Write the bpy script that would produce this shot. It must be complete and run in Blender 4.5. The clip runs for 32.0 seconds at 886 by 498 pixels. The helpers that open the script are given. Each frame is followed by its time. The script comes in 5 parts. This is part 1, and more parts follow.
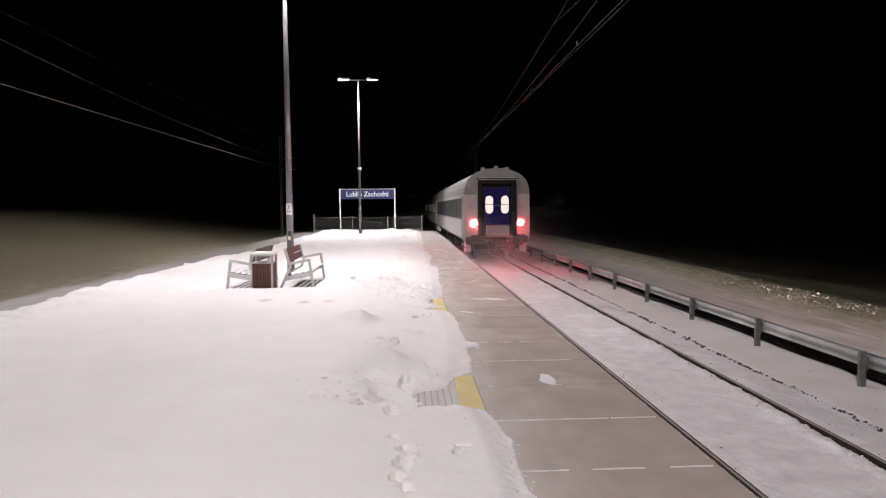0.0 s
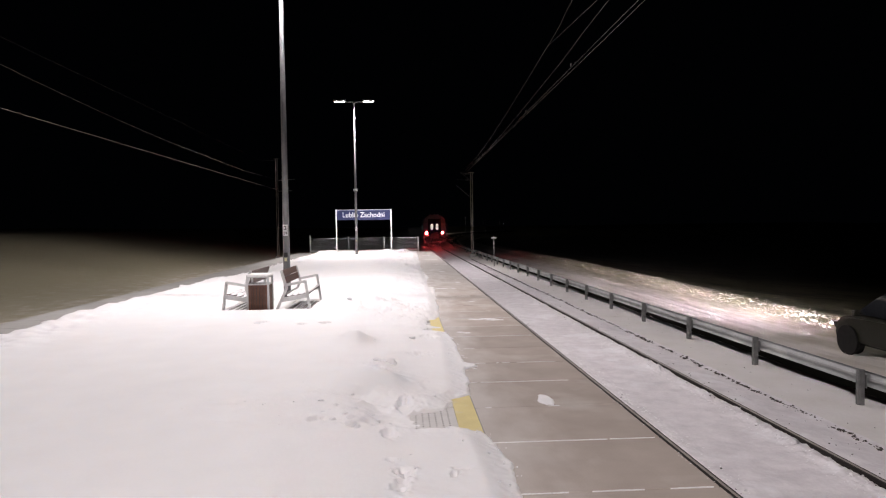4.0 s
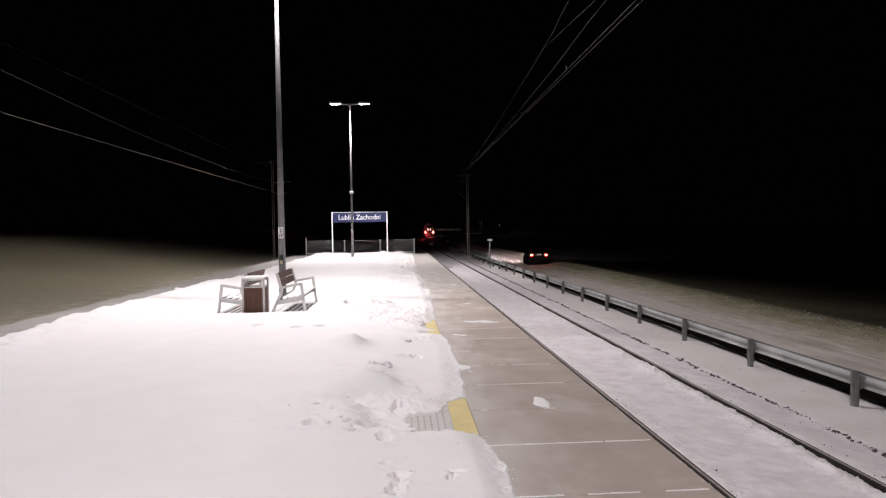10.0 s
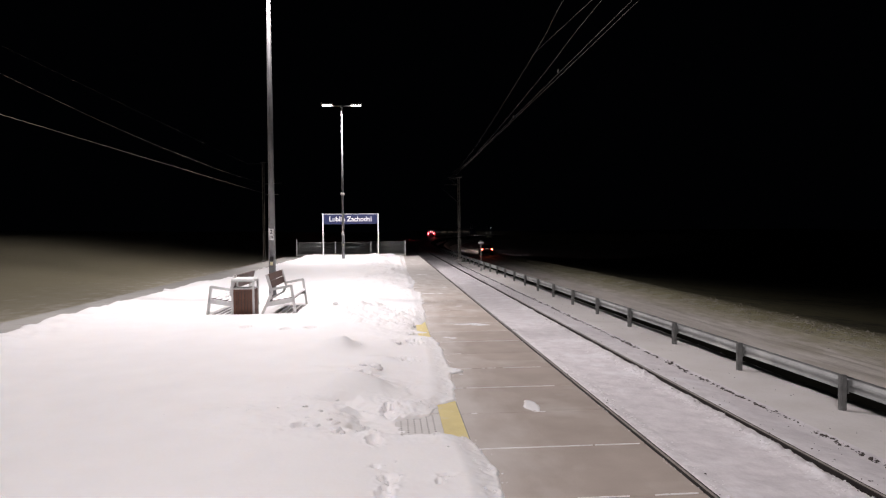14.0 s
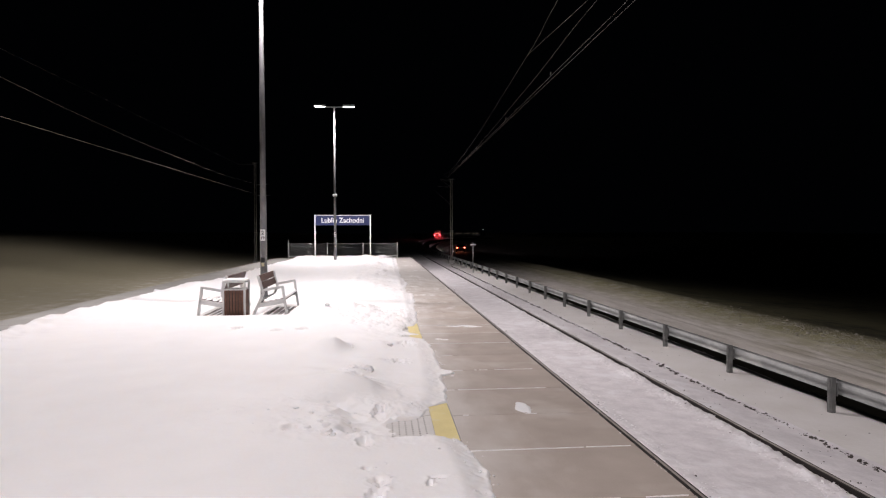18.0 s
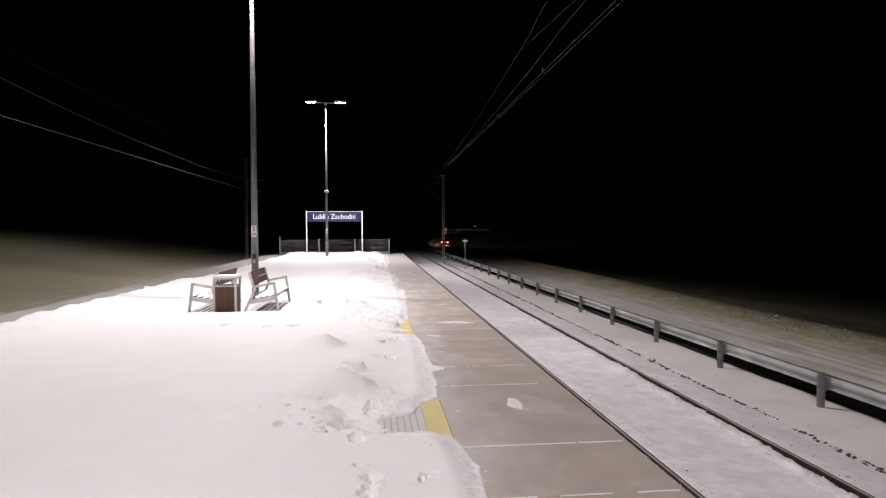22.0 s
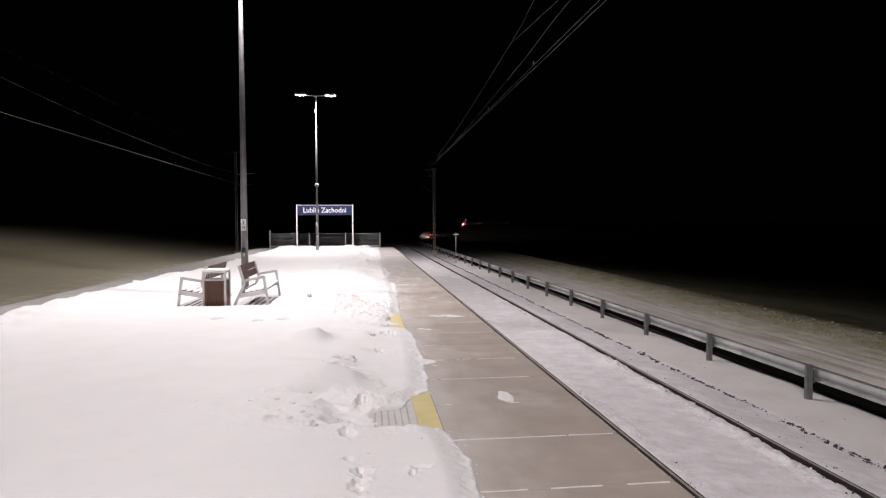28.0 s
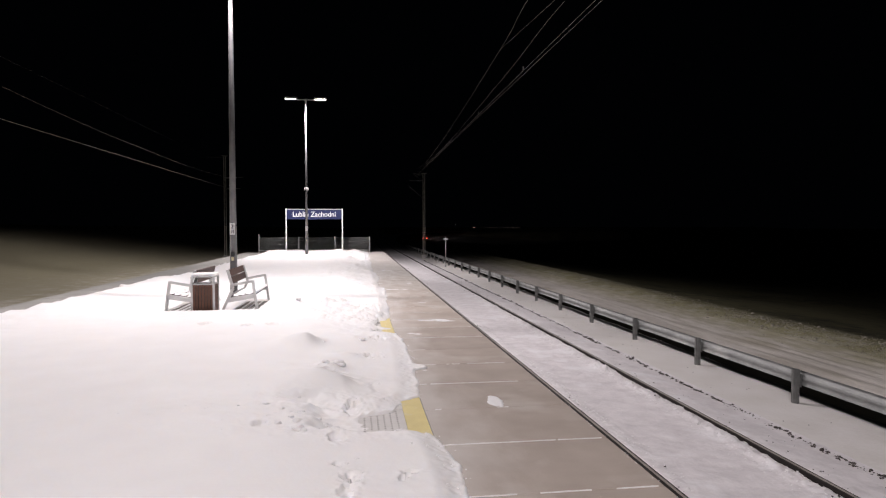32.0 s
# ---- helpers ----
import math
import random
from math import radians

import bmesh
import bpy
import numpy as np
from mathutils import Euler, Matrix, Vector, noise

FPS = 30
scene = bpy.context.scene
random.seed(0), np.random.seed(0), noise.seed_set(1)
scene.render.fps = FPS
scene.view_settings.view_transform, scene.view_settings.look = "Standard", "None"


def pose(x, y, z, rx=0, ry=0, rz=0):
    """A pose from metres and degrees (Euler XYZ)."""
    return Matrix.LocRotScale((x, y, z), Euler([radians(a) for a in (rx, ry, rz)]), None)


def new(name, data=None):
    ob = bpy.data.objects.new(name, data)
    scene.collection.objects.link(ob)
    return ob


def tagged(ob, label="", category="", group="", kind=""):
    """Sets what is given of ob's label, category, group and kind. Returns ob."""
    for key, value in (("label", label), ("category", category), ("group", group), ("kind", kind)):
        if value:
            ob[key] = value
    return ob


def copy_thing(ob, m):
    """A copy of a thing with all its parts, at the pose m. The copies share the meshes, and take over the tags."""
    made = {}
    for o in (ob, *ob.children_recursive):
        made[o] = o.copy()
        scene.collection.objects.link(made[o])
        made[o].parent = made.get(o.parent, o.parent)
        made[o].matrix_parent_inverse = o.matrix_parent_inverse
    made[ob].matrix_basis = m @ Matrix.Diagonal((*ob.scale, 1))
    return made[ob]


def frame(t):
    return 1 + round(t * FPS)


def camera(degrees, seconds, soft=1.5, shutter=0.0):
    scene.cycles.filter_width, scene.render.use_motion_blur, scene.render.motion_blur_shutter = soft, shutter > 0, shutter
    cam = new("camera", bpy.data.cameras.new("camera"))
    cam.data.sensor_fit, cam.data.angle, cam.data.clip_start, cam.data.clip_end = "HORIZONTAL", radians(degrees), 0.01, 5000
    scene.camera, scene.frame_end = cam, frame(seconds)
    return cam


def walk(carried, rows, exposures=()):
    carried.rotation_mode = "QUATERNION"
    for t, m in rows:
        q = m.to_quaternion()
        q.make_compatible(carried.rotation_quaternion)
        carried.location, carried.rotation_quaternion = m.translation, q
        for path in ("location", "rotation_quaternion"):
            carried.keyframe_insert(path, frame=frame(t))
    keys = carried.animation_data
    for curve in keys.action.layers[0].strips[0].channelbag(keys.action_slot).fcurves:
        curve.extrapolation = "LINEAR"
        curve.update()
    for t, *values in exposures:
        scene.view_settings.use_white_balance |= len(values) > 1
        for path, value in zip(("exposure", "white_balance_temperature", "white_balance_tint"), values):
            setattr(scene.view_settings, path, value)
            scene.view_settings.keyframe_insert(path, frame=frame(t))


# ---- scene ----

# ---------------------------------------------------------------- camera
PATH = [
    (0.0, -1.954, -0.021, 1.644, 3.106, -3.719, -0.457),
    (0.5, -1.956, -0.025, 1.647, 3.203, -3.552, -0.526),
    (1.0, -1.958, -0.024, 1.648, 3.210, -3.420, -0.585),
    (1.5, -1.959, -0.022, 1.649, 3.296, -3.196, -0.574),
    (2.0, -1.959, -0.021, 1.649, 3.255, -2.854, -0.695),
    (2.5, -1.959, -0.021, 1.649, 3.317, -2.574, -0.629),
    (3.0, -1.959, -0.023, 1.650, 3.315, -2.254, -0.649),
    (3.5, -1.959, -0.025, 1.650, 3.398, -1.921, -0.705),
    (5.5, -1.960, -0.025, 1.646, 3.570, -2.123, -0.923),
    (6.0, -1.959, -0.024, 1.646, 3.640, -2.302, -0.979),
    (6.5, -1.958, -0.025, 1.646, 3.662, -2.411, -1.023),
    (7.0, -1.957, -0.025, 1.647, 3.765, -2.161, -1.033),
    (7.5, -1.956, -0.026, 1.648, 3.689, -2.034, -1.042),
    (8.0, -1.955, -0.025, 1.649, 3.842, -2.066, -1.046),
    (8.5, -1.954, -0.025, 1.650, 3.730, -2.171, -0.992),
    (9.0, -1.953, -0.023, 1.650, 3.800, -1.991, -0.920),
    (9.5, -1.953, -0.023, 1.651, 3.608, -1.816, -0.893),
    (10.0, -1.952, -0.022, 1.652, 3.804, -1.733, -0.835),
    (10.5, -1.951, -0.022, 1.653, 3.809, -1.658, -0.769),
    (11.0, -1.951, -0.020, 1.653, 4.213, -1.592, -0.683),
    (11.5, -1.951, -0.017, 1.653, 4.110, -1.488, -0.715),
    (12.0, -1.951, -0.014, 1.653, 4.373, -1.484, -0.670),
    (12.5, -1.951, -0.011, 1.653, 4.345, -1.524, -0.524),
    (13.0, -1.950, -0.010, 1.653, 4.449, -1.457, -0.505),
    (13.5, -1.950, -0.009, 1.654, 4.460, -1.463, -0.478),
    (14.0, -1.950, -0.009, 1.654, 4.604, -1.533, -0.478),
    (14.5, -1.950, -0.008, 1.654, 4.666, -1.532, -0.441),
    (16.5, -1.951, -0.001, 1.651, 4.935, -1.700, -0.159),
    (17.0, -1.950, -0.001, 1.651, 5.010, -1.587, -0.127),
    (17.5, -1.949, -0.002, 1.652, 5.035, -1.391, -0.177),
    (18.0, -1.948, -0.002, 1.651, 5.299, -1.376, -0.209),
    (18.5, -1.948, -0.001, 1.651, 5.596, -1.478, -0.212),
    (19.0, -1.947, -0.000, 1.650, 5.737, -1.332, -0.270),
    (19.5, -1.947, 0.001, 1.650, 5.690, -1.357, -0.314),
    (20.0, -1.947, 0.002, 1.650, 5.879, -1.314, -0.308),
    (20.5, -1.947, 0.004, 1.650, 5.964, -1.518, -0.257),
    (21.0, -1.947, 0.006, 1.650, 6.061, -1.548, -0.264),
    (21.5, -1.947, 0.009, 1.649, 6.123, -1.536, -0.246),
    (22.0, -1.947, 0.012, 1.648, 6.012, -1.708, -0.226),
    (22.5, -1.947, 0.015, 1.648, 6.091, -2.001, -0.220),
    (23.0, -1.946, 0.018, 1.647, 6.148, -1.975, -0.280),
    (23.5, -1.946, 0.020, 1.647, 6.080, -2.019, -0.318),
    (24.0, -1.946, 0.022, 1.646, 6.152, -1.912, -0.363),
    (24.5, -1.945, 0.025, 1.644, 6.337, -2.039, -0.320),
    (25.0, -1.945, 0.029, 1.642, 6.297, -2.192, -0.370),
    (25.5, -1.945, 0.031, 1.641, 6.250, -2.203, -0.299),
    (27.5, -1.943, 0.031, 1.642, 6.870, -2.392, -0.226),
    (28.0, -1.943, 0.030, 1.643, 6.825, -2.270, -0.240),
    (28.5, -1.943, 0.028, 1.644, 6.886, -2.141, -0.195),
    (29.0, -1.943, 0.026, 1.644, 7.042, -2.082, -0.066),
    (29.5, -1.942, 0.025, 1.644, 7.408, -2.077, -0.049),
    (30.0, -1.942, 0.024, 1.644, 7.516, -2.026, -0.124),
    (30.5, -1.942, 0.024, 1.645, 7.528, -1.923, -0.141),
    (31.0, -1.943, 0.024, 1.645, 7.580, -1.708, -0.118),
    (31.5, -1.944, 0.024, 1.645, 7.625, -1.738, -0.073),
    (32.0, -1.945, 0.025, 1.645, 7.739, -1.879, -0.101),
]


cam = camera(69.1, 32.0, soft=1.2)


def aim(x, y, z, turn, tilt, lean):
    """A camera pose: turn to the right, tilt upward and lean, in degrees."""
    return pose(x, y, z, 90 + tilt, 0, -turn) @ pose(0, 0, 0, 0, 0, lean)


walk(cam, [(r[0], aim(*r[1:])) for r in PATH], exposures=[(0.0, -0.16), (3.0, -0.08), (7.0, 0.0), (32.0, 0.0)])

# ---------------------------------------------------------------- light
LAMP_X, LAMP_Z = -4.67, 8.9
LAMP_YS = (-29.5, -7.4, 15.0, 37.0)

world = bpy.data.worlds.new("night")
scene.world = world
world.use_nodes = True
world.node_tree.nodes["Background"].inputs[0].default_value = (0.35, 0.45, 0.7, 1)
world.node_tree.nodes["Background"].inputs[1].default_value = 0.0008

for ly, watts in zip(LAMP_YS, (3100, 2800, 1850, 2480)):
    for dx in (-0.82, 0.82):
        ld = bpy.data.lights.new("lamp_light", "SPOT")
        ld.spot_size, ld.spot_blend, ld.shadow_soft_size = radians(158.5), 0.24, 0.10
        ld.energy, ld.color = watts, (1.0, 0.915, 0.925)
        lo = new("lamp_light", ld)
        lo.matrix_world = pose(LAMP_X + dx, ly, LAMP_Z - 0.24, 0, 0, 0)


# ---------------------------------------------------------------- materials
def material(name):
    m = bpy.data.materials.new(name)
    m.use_nodes = True
    return m, m.node_tree.nodes, m.node_tree.links, m.node_tree.nodes["Principled BSDF"]


def surface(name, c1, c2, rough=0.6, metal=0.0, scale=6.0, fine=60.0, bump=0.2, depth=0.01, c3=None, spot=0.62, contrast=0.25, spread=0.12, piece=0.0, stretch=None, fixed=False):
    """Two-scale mottled surface in object space; c3 adds stains, piece varies brightness object by object."""
    m, n, l, b = material(name)
    co = n.new("ShaderNodeTexCoord")
    n1 = n.new("ShaderNodeTexNoise")
    n1.inputs["Scale"].default_value, n1.inputs["Detail"].default_value = scale, 5
    n2 = n.new("ShaderNodeTexNoise")
    n2.inputs["Scale"].default_value, n2.inputs["Detail"].default_value = fine, 3
    place = n.new("ShaderNodeNewGeometry").outputs["Position"] if fixed else co.outputs["Object"]
    if stretch:
        mp = n.new("ShaderNodeMapping")
        mp.inputs["Scale"].default_value = stretch
        l.new(place, mp.inputs["Vector"])
        place = mp.outputs["Vector"]
    l.new(place, n1.inputs["Vector"])
    l.new(place, n2.inputs["Vector"])
    mix = n.new("ShaderNodeMix")
    mix.data_type = "RGBA"
    mix.inputs["A"].default_value, mix.inputs["B"].default_value = (*c1, 1), (*c2, 1)
    ramp = n.new("ShaderNodeMapRange")
    ramp.inputs["From Min"].default_value, ramp.inputs["From Max"].default_value = 0.5 - contrast, 0.5 + contrast
    add = n.new("ShaderNodeMath")
    add.operation = "MULTIPLY_ADD"
    add.inputs[1].default_value = 0.35
    l.new(n2.outputs["Fac"], add.inputs[0])
    sub = n.new("ShaderNodeMath")
    sub.operation = "SUBTRACT"
    sub.inputs[1].default_value = 0.175
    l.new(n1.outputs["Fac"], add.inputs[2])
    l.new(add.outputs[0], sub.inputs[0])
    l.new(sub.outputs[0], ramp.inputs["Value"])
    l.new(ramp.outputs[0], mix.inputs["Factor"])
    col = mix.outputs["Result"]
    if c3:
        n3 = n.new("ShaderNodeTexNoise")
        n3.inputs["Scale"].default_value, n3.inputs["Detail"].default_value = scale * 0.45, 6
        l.new(place, n3.inputs["Vector"])
        r3 = n.new("ShaderNodeMapRange")
        r3.inputs["From Min"].default_value, r3.inputs["From Max"].default_value = spot, spot + spread
        l.new(n3.outputs["Fac"], r3.inputs["Value"])
        mx = n.new("ShaderNodeMix")
        mx.data_type = "RGBA"
        mx.inputs["B"].default_value = (*c3, 1)
        l.new(r3.outputs[0], mx.inputs["Factor"])
        l.new(col, mx.inputs["A"])
        col = mx.outputs["Result"]
    if piece:
        info = n.new("ShaderNodeObjectInfo")
        pr = n.new("ShaderNodeMapRange")
        pr.inputs["To Min"].default_value, pr.inputs["To Max"].default_value = 1 - piece, 1 + piece
        l.new(info.outputs["Random"], pr.inputs["Value"])
        hs = n.new("ShaderNodeHueSaturation")
        l.new(pr.outputs[0], hs.inputs["Value"])
        l.new(col, hs.inputs["Color"])
        col = hs.outputs["Color"]
    l.new(col, b.inputs["Base Color"])
    rr = n.new("ShaderNodeMapRange")
    rr.inputs["To Min"].default_value, rr.inputs["To Max"].default_value = max(0.03, rough - 0.12), min(1, rough + 0.12)
    l.new(n2.outputs["Fac"], rr.inputs["Value"])
    l.new(rr.outputs[0], b.inputs["Roughness"])
    b.inputs["Metallic"].default_value = metal
    bp = n.new("ShaderNodeBump")
    bp.inputs["Strength"].default_value, bp.inputs["Distance"].default_value = bump, depth
    l.new(sub.outputs[0], bp.inputs["Height"])
    l.new(bp.outputs["Normal"], b.inputs["Normal"])
    return m


def glow(name, colour, strength):
    m, n, l, b = material(name)
    b.inputs["Base Color"].default_value = (*colour, 1)
    b.inputs["Emission Color"].default_value = (*colour, 1)
    b.inputs["Emission Strength"].default_value = strength
    return m


def gloss(name, colour, rough=0.1, metal=0.0):
    m, n, l, b = material(name)
    b.inputs["Base Color"].default_value = (*colour, 1)
    b.inputs["Roughness"].default_value, b.inputs["Metallic"].default_value = rough, metal
    return m


SNOW = surface("snow", (0.96, 0.94, 0.945), (0.92, 0.90, 0.905), 0.7, 0, 2.2, 45, 0.3, 0.010)
SNOW_CLOD = surface("snow_clods", (0.92, 0.90, 0.91), (0.84, 0.83, 0.84), 0.75, 0, 14, 90, 0.6, 0.01)
DIRTY_SNOW = surface("ploughed_dirty_snow", (0.43, 0.40, 0.33), (0.22, 0.205, 0.155), 0.85, 0, 9, 60, 0.5, 0.01)
BANK_SNOW = surface("grey_bank_snow", (0.50, 0.47, 0.41), (0.27, 0.25, 0.20), 0.85, 0, 9, 60, 0.5, 0.01)
SNOW_TRACK = surface("track_snow", (0.84, 0.805, 0.825), (0.68, 0.65, 0.67), 0.75, 0, 4.0, 26, 0.6, 0.03, c3=(0.84, 0.82, 0.845), spot=0.55, spread=0.10)
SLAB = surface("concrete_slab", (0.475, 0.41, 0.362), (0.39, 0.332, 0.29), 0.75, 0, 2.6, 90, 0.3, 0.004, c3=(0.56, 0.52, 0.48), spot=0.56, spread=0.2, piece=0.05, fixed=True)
CONCRETE = surface("old_concrete", (0.36, 0.35, 0.33), (0.26, 0.25, 0.24), 0.85, 0, 2.0, 60, 0.3, 0.01)
YELLOW = surface("yellow_paint", (0.80, 0.68, 0.30), (0.70, 0.58, 0.25), 0.6, 0, 5, 80, 0.15, 0.004, c3=(0.75, 0.68, 0.5), spot=0.6)
TACTILE = surface("frosted_tactile_slab", (0.74, 0.72, 0.71), (0.62, 0.60, 0.58), 0.75, 0, 6, 90, 0.3, 0.006)
RAIL = surface("rail_steel", (0.032, 0.026, 0.023), (0.018, 0.014, 0.013), 0.6, 0.2, 8, 80, 0.2, 0.003)
RAIL_HEAD = surface("polished_rail_head", (0.52, 0.48, 0.45), (0.34, 0.30, 0.28), 0.4, 0.2, 6, 70, 0.1, 0.002)
STONE = surface("ballast", (0.085, 0.07, 0.065), (0.035, 0.03, 0.028), 0.85, 0, 12, 60, 0.4, 0.01)
GALV = surface("galvanised_steel", (0.62, 0.63, 0.62), (0.42, 0.43, 0.43), 0.34, 0.8, 5, 40, 0.15, 0.003)
BEAM = surface("guardrail_beam_steel", (0.36, 0.37, 0.365), (0.22, 0.225, 0.225), 0.6, 0.2, 5, 60, 0.10, 0.002, c3=(0.46, 0.46, 0.45), spot=0.57, stretch=(1, 0.4, 1))
POST = surface("dull_post_steel", (0.22, 0.225, 0.22), (0.12, 0.12, 0.12), 0.5, 0.4, 7, 50, 0.2, 0.003)
PALE_STICKER = surface("faded_sticker", (0.66, 0.62, 0.40), (0.55, 0.52, 0.36), 0.5, 0, 12, 60, 0.05, 0.001)
GALV_DULL = surface("weathered_galvanised_steel", (0.36, 0.37, 0.36), (0.25, 0.26, 0.26), 0.55, 0.55, 6, 50, 0.2, 0.003)
PAINT_GREY = surface("light_grey_paint", (0.62, 0.62, 0.62), (0.54, 0.54, 0.54), 0.4, 0.0, 5, 60, 0.08, 0.002)
WHITE_STEEL = surface("white_painted_steel", (0.80, 0.80, 0.80), (0.70, 0.70, 0.71), 0.4, 0.0, 5, 60, 0.08, 0.002)
NAVY = surface("navy_sign_face", (0.022, 0.03, 0.095), (0.018, 0.025, 0.08), 0.35, 0.0, 3, 40, 0.05, 0.001)
WOOD_RED = surface("red_brown_slats", (0.17, 0.078, 0.05), (0.085, 0.038, 0.026), 0.55, 0, 7, 50, 0.3, 0.004, piece=0.18)
WOOD_DARK = surface("dark_slats", (0.075, 0.055, 0.05), (0.042, 0.032, 0.03), 0.55, 0, 7, 50, 0.3, 0.004, piece=0.12)
WOOD_BACK = surface("brown_back_slats", (0.145, 0.085, 0.07), (0.085, 0.05, 0.042), 0.6, 0, 7, 50, 0.3, 0.004, piece=0.12)
DARK = surface("dark_steel", (0.035, 0.035, 0.037), (0.02, 0.02, 0.022), 0.5, 0.3, 8, 60, 0.15, 0.002)
WIRE_PALE = surface("weathered_pale_wire", (0.19, 0.16, 0.125), (0.12, 0.10, 0.085), 0.7, 0.1, 9, 60, 0.05, 0.001)
CABLE = surface("copper_wire", (0.035, 0.029, 0.022), (0.022, 0.018, 0.015), 0.8, 0.0, 9, 60, 0.05, 0.001)
COACH_GREY = surface("coach_paint", (0.44, 0.43, 0.42), (0.34, 0.33, 0.32), 0.4, 0.0, 1.5, 30, 0.06, 0.002, c3=(0.27, 0.255, 0.245), spot=0.60)
COACH_LIGHT = surface("coach_lower_paint", (0.58, 0.57, 0.57), (0.44, 0.43, 0.43), 0.4, 0.0, 1.5, 30, 0.06, 0.002, c3=(0.34, 0.32, 0.31), spot=0.58)
SNOW_CRUST = surface("blown_snow_crust", (0.80, 0.78, 0.78), (0.50, 0.48, 0.48), 0.8, 0, 6, 40, 0.6, 0.02)
COACH_ROOF = surface("coach_roof_paint", (0.26, 0.26, 0.245), (0.18, 0.18, 0.17), 0.5, 0.0, 1.2, 30, 0.06, 0.002, c3=(0.4, 0.4, 0.4), spot=0.58)
COACH_NAVY = surface("coach_navy_paint", (0.016, 0.012, 0.11), (0.010, 0.008, 0.07), 0.5, 0.0, 2, 30, 0.05, 0.002)
RUBBER = surface("black_rubber", (0.018, 0.017, 0.017), (0.010, 0.010, 0.010), 0.7, 0, 8, 60, 0.2, 0.003)
UNDER = surface("underframe_grime", (0.07, 0.06, 0.055), (0.035, 0.03, 0.03), 0.8, 0.2, 4, 40, 0.3, 0.006, c3=(0.5, 0.48, 0.48), spot=0.6)
GLASS_DARK = gloss("dark_window_glass", (0.012, 0.013, 0.016), 0.06)
LIT_GLASS = glow("lit_frosted_glass", (1.0, 0.90, 0.80), 0.72)
DIM_GLASS = glow("dim_window", (0.03, 0.03, 0.03), 0.4)
BRIGHT_GLASS = glow("lit_coach_window", (1.0, 0.75, 0.58), 0.014)
WARM_GLASS = glow("warm_lit_window", (1.0, 0.82, 0.72), 0.12)
LED = glow("led_panel", (1.0, 0.97, 0.93), 60.0)
TAIL_CORE = glow("tail_lamp_core", (1.0, 0.06, 0.065), 900.0)
TAIL_RIM = glow("tail_lamp_lens", (1.0, 0.03, 0.04), 24.0)
CAR_TAIL = glow("car_tail_lamp", (1.0, 0.17, 0.10), 26.0)
CAR_RIM = glow("car_tail_lens", (1.0, 0.02, 0.012), 4.5)
LOCO_LAMP = glow("locomotive_headlamp", (1.0, 0.93, 0.86), 26000.0)
PLATE_LAMP = glow("plate_lamp", (1.0, 0.93, 0.85), 2.0)
HEADLAMP = glow("headlamp", (1.0, 0.84, 0.92), 8500000.0)
# Two added emitters that fill in the headlamp beam at short range.
LAMP_SPILL = glow("headlamp_reflector", (1.0, 0.84, 0.92), 1700000.0)
LAMP_NEAR = glow("headlamp_upper_bowl", (1.0, 0.84, 0.92), 34000.0)
CAR_PAINT = surface("olive_grey_car_paint", (0.013, 0.0135, 0.0055), (0.009, 0.009, 0.004), 0.5, 0.0, 1.5, 20, 0.04, 0.002, c3=(0.06, 0.058, 0.045), spot=0.6)
POLE = surface("galvanised_pole", (0.20, 0.20, 0.20), (0.13, 0.13, 0.14), 0.5, 0.45, 5, 40, 0.15, 0.003)
# Near-black colour painted for the shade and drop behind the guardrail.
VERGE_SHADE = surface("bare_frozen_soil", (0.012, 0.011, 0.009), (0.006, 0.006, 0.005), 0.9, 0, 5, 60, 0.5, 0.02)
SLAB_DUSTED = surface("snow_dusted_slab", (0.42, 0.41, 0.39), (0.34, 0.33, 0.31), 0.8, 0, 1.6, 90, 0.2, 0.004, fixed=True)
STUD = surface("dark_concrete_stud", (0.30, 0.28, 0.27), (0.20, 0.19, 0.18), 0.8, 0, 20, 90, 0.2, 0.003)
FAR_GLOW = glow("distant_lamp_glow", (1.0, 0.92, 0.85), 1.2)
STRAW = surface("winter_grass", (0.42, 0.39, 0.27), (0.15, 0.14, 0.09), 0.8, 0, 3, 30, 0.1, 0.002)
MAST = surface("dull_mast_steel", (0.22, 0.205, 0.18), (0.14, 0.13, 0.115), 0.65, 0.3, 6, 50, 0.2, 0.003)
WHITE = surface("white_face", (0.8, 0.8, 0.8), (0.72, 0.72, 0.72), 0.5, 0, 5, 50, 0.05, 0.001)
INK = gloss("black_ink", (0.02, 0.02, 0.02), 0.5)


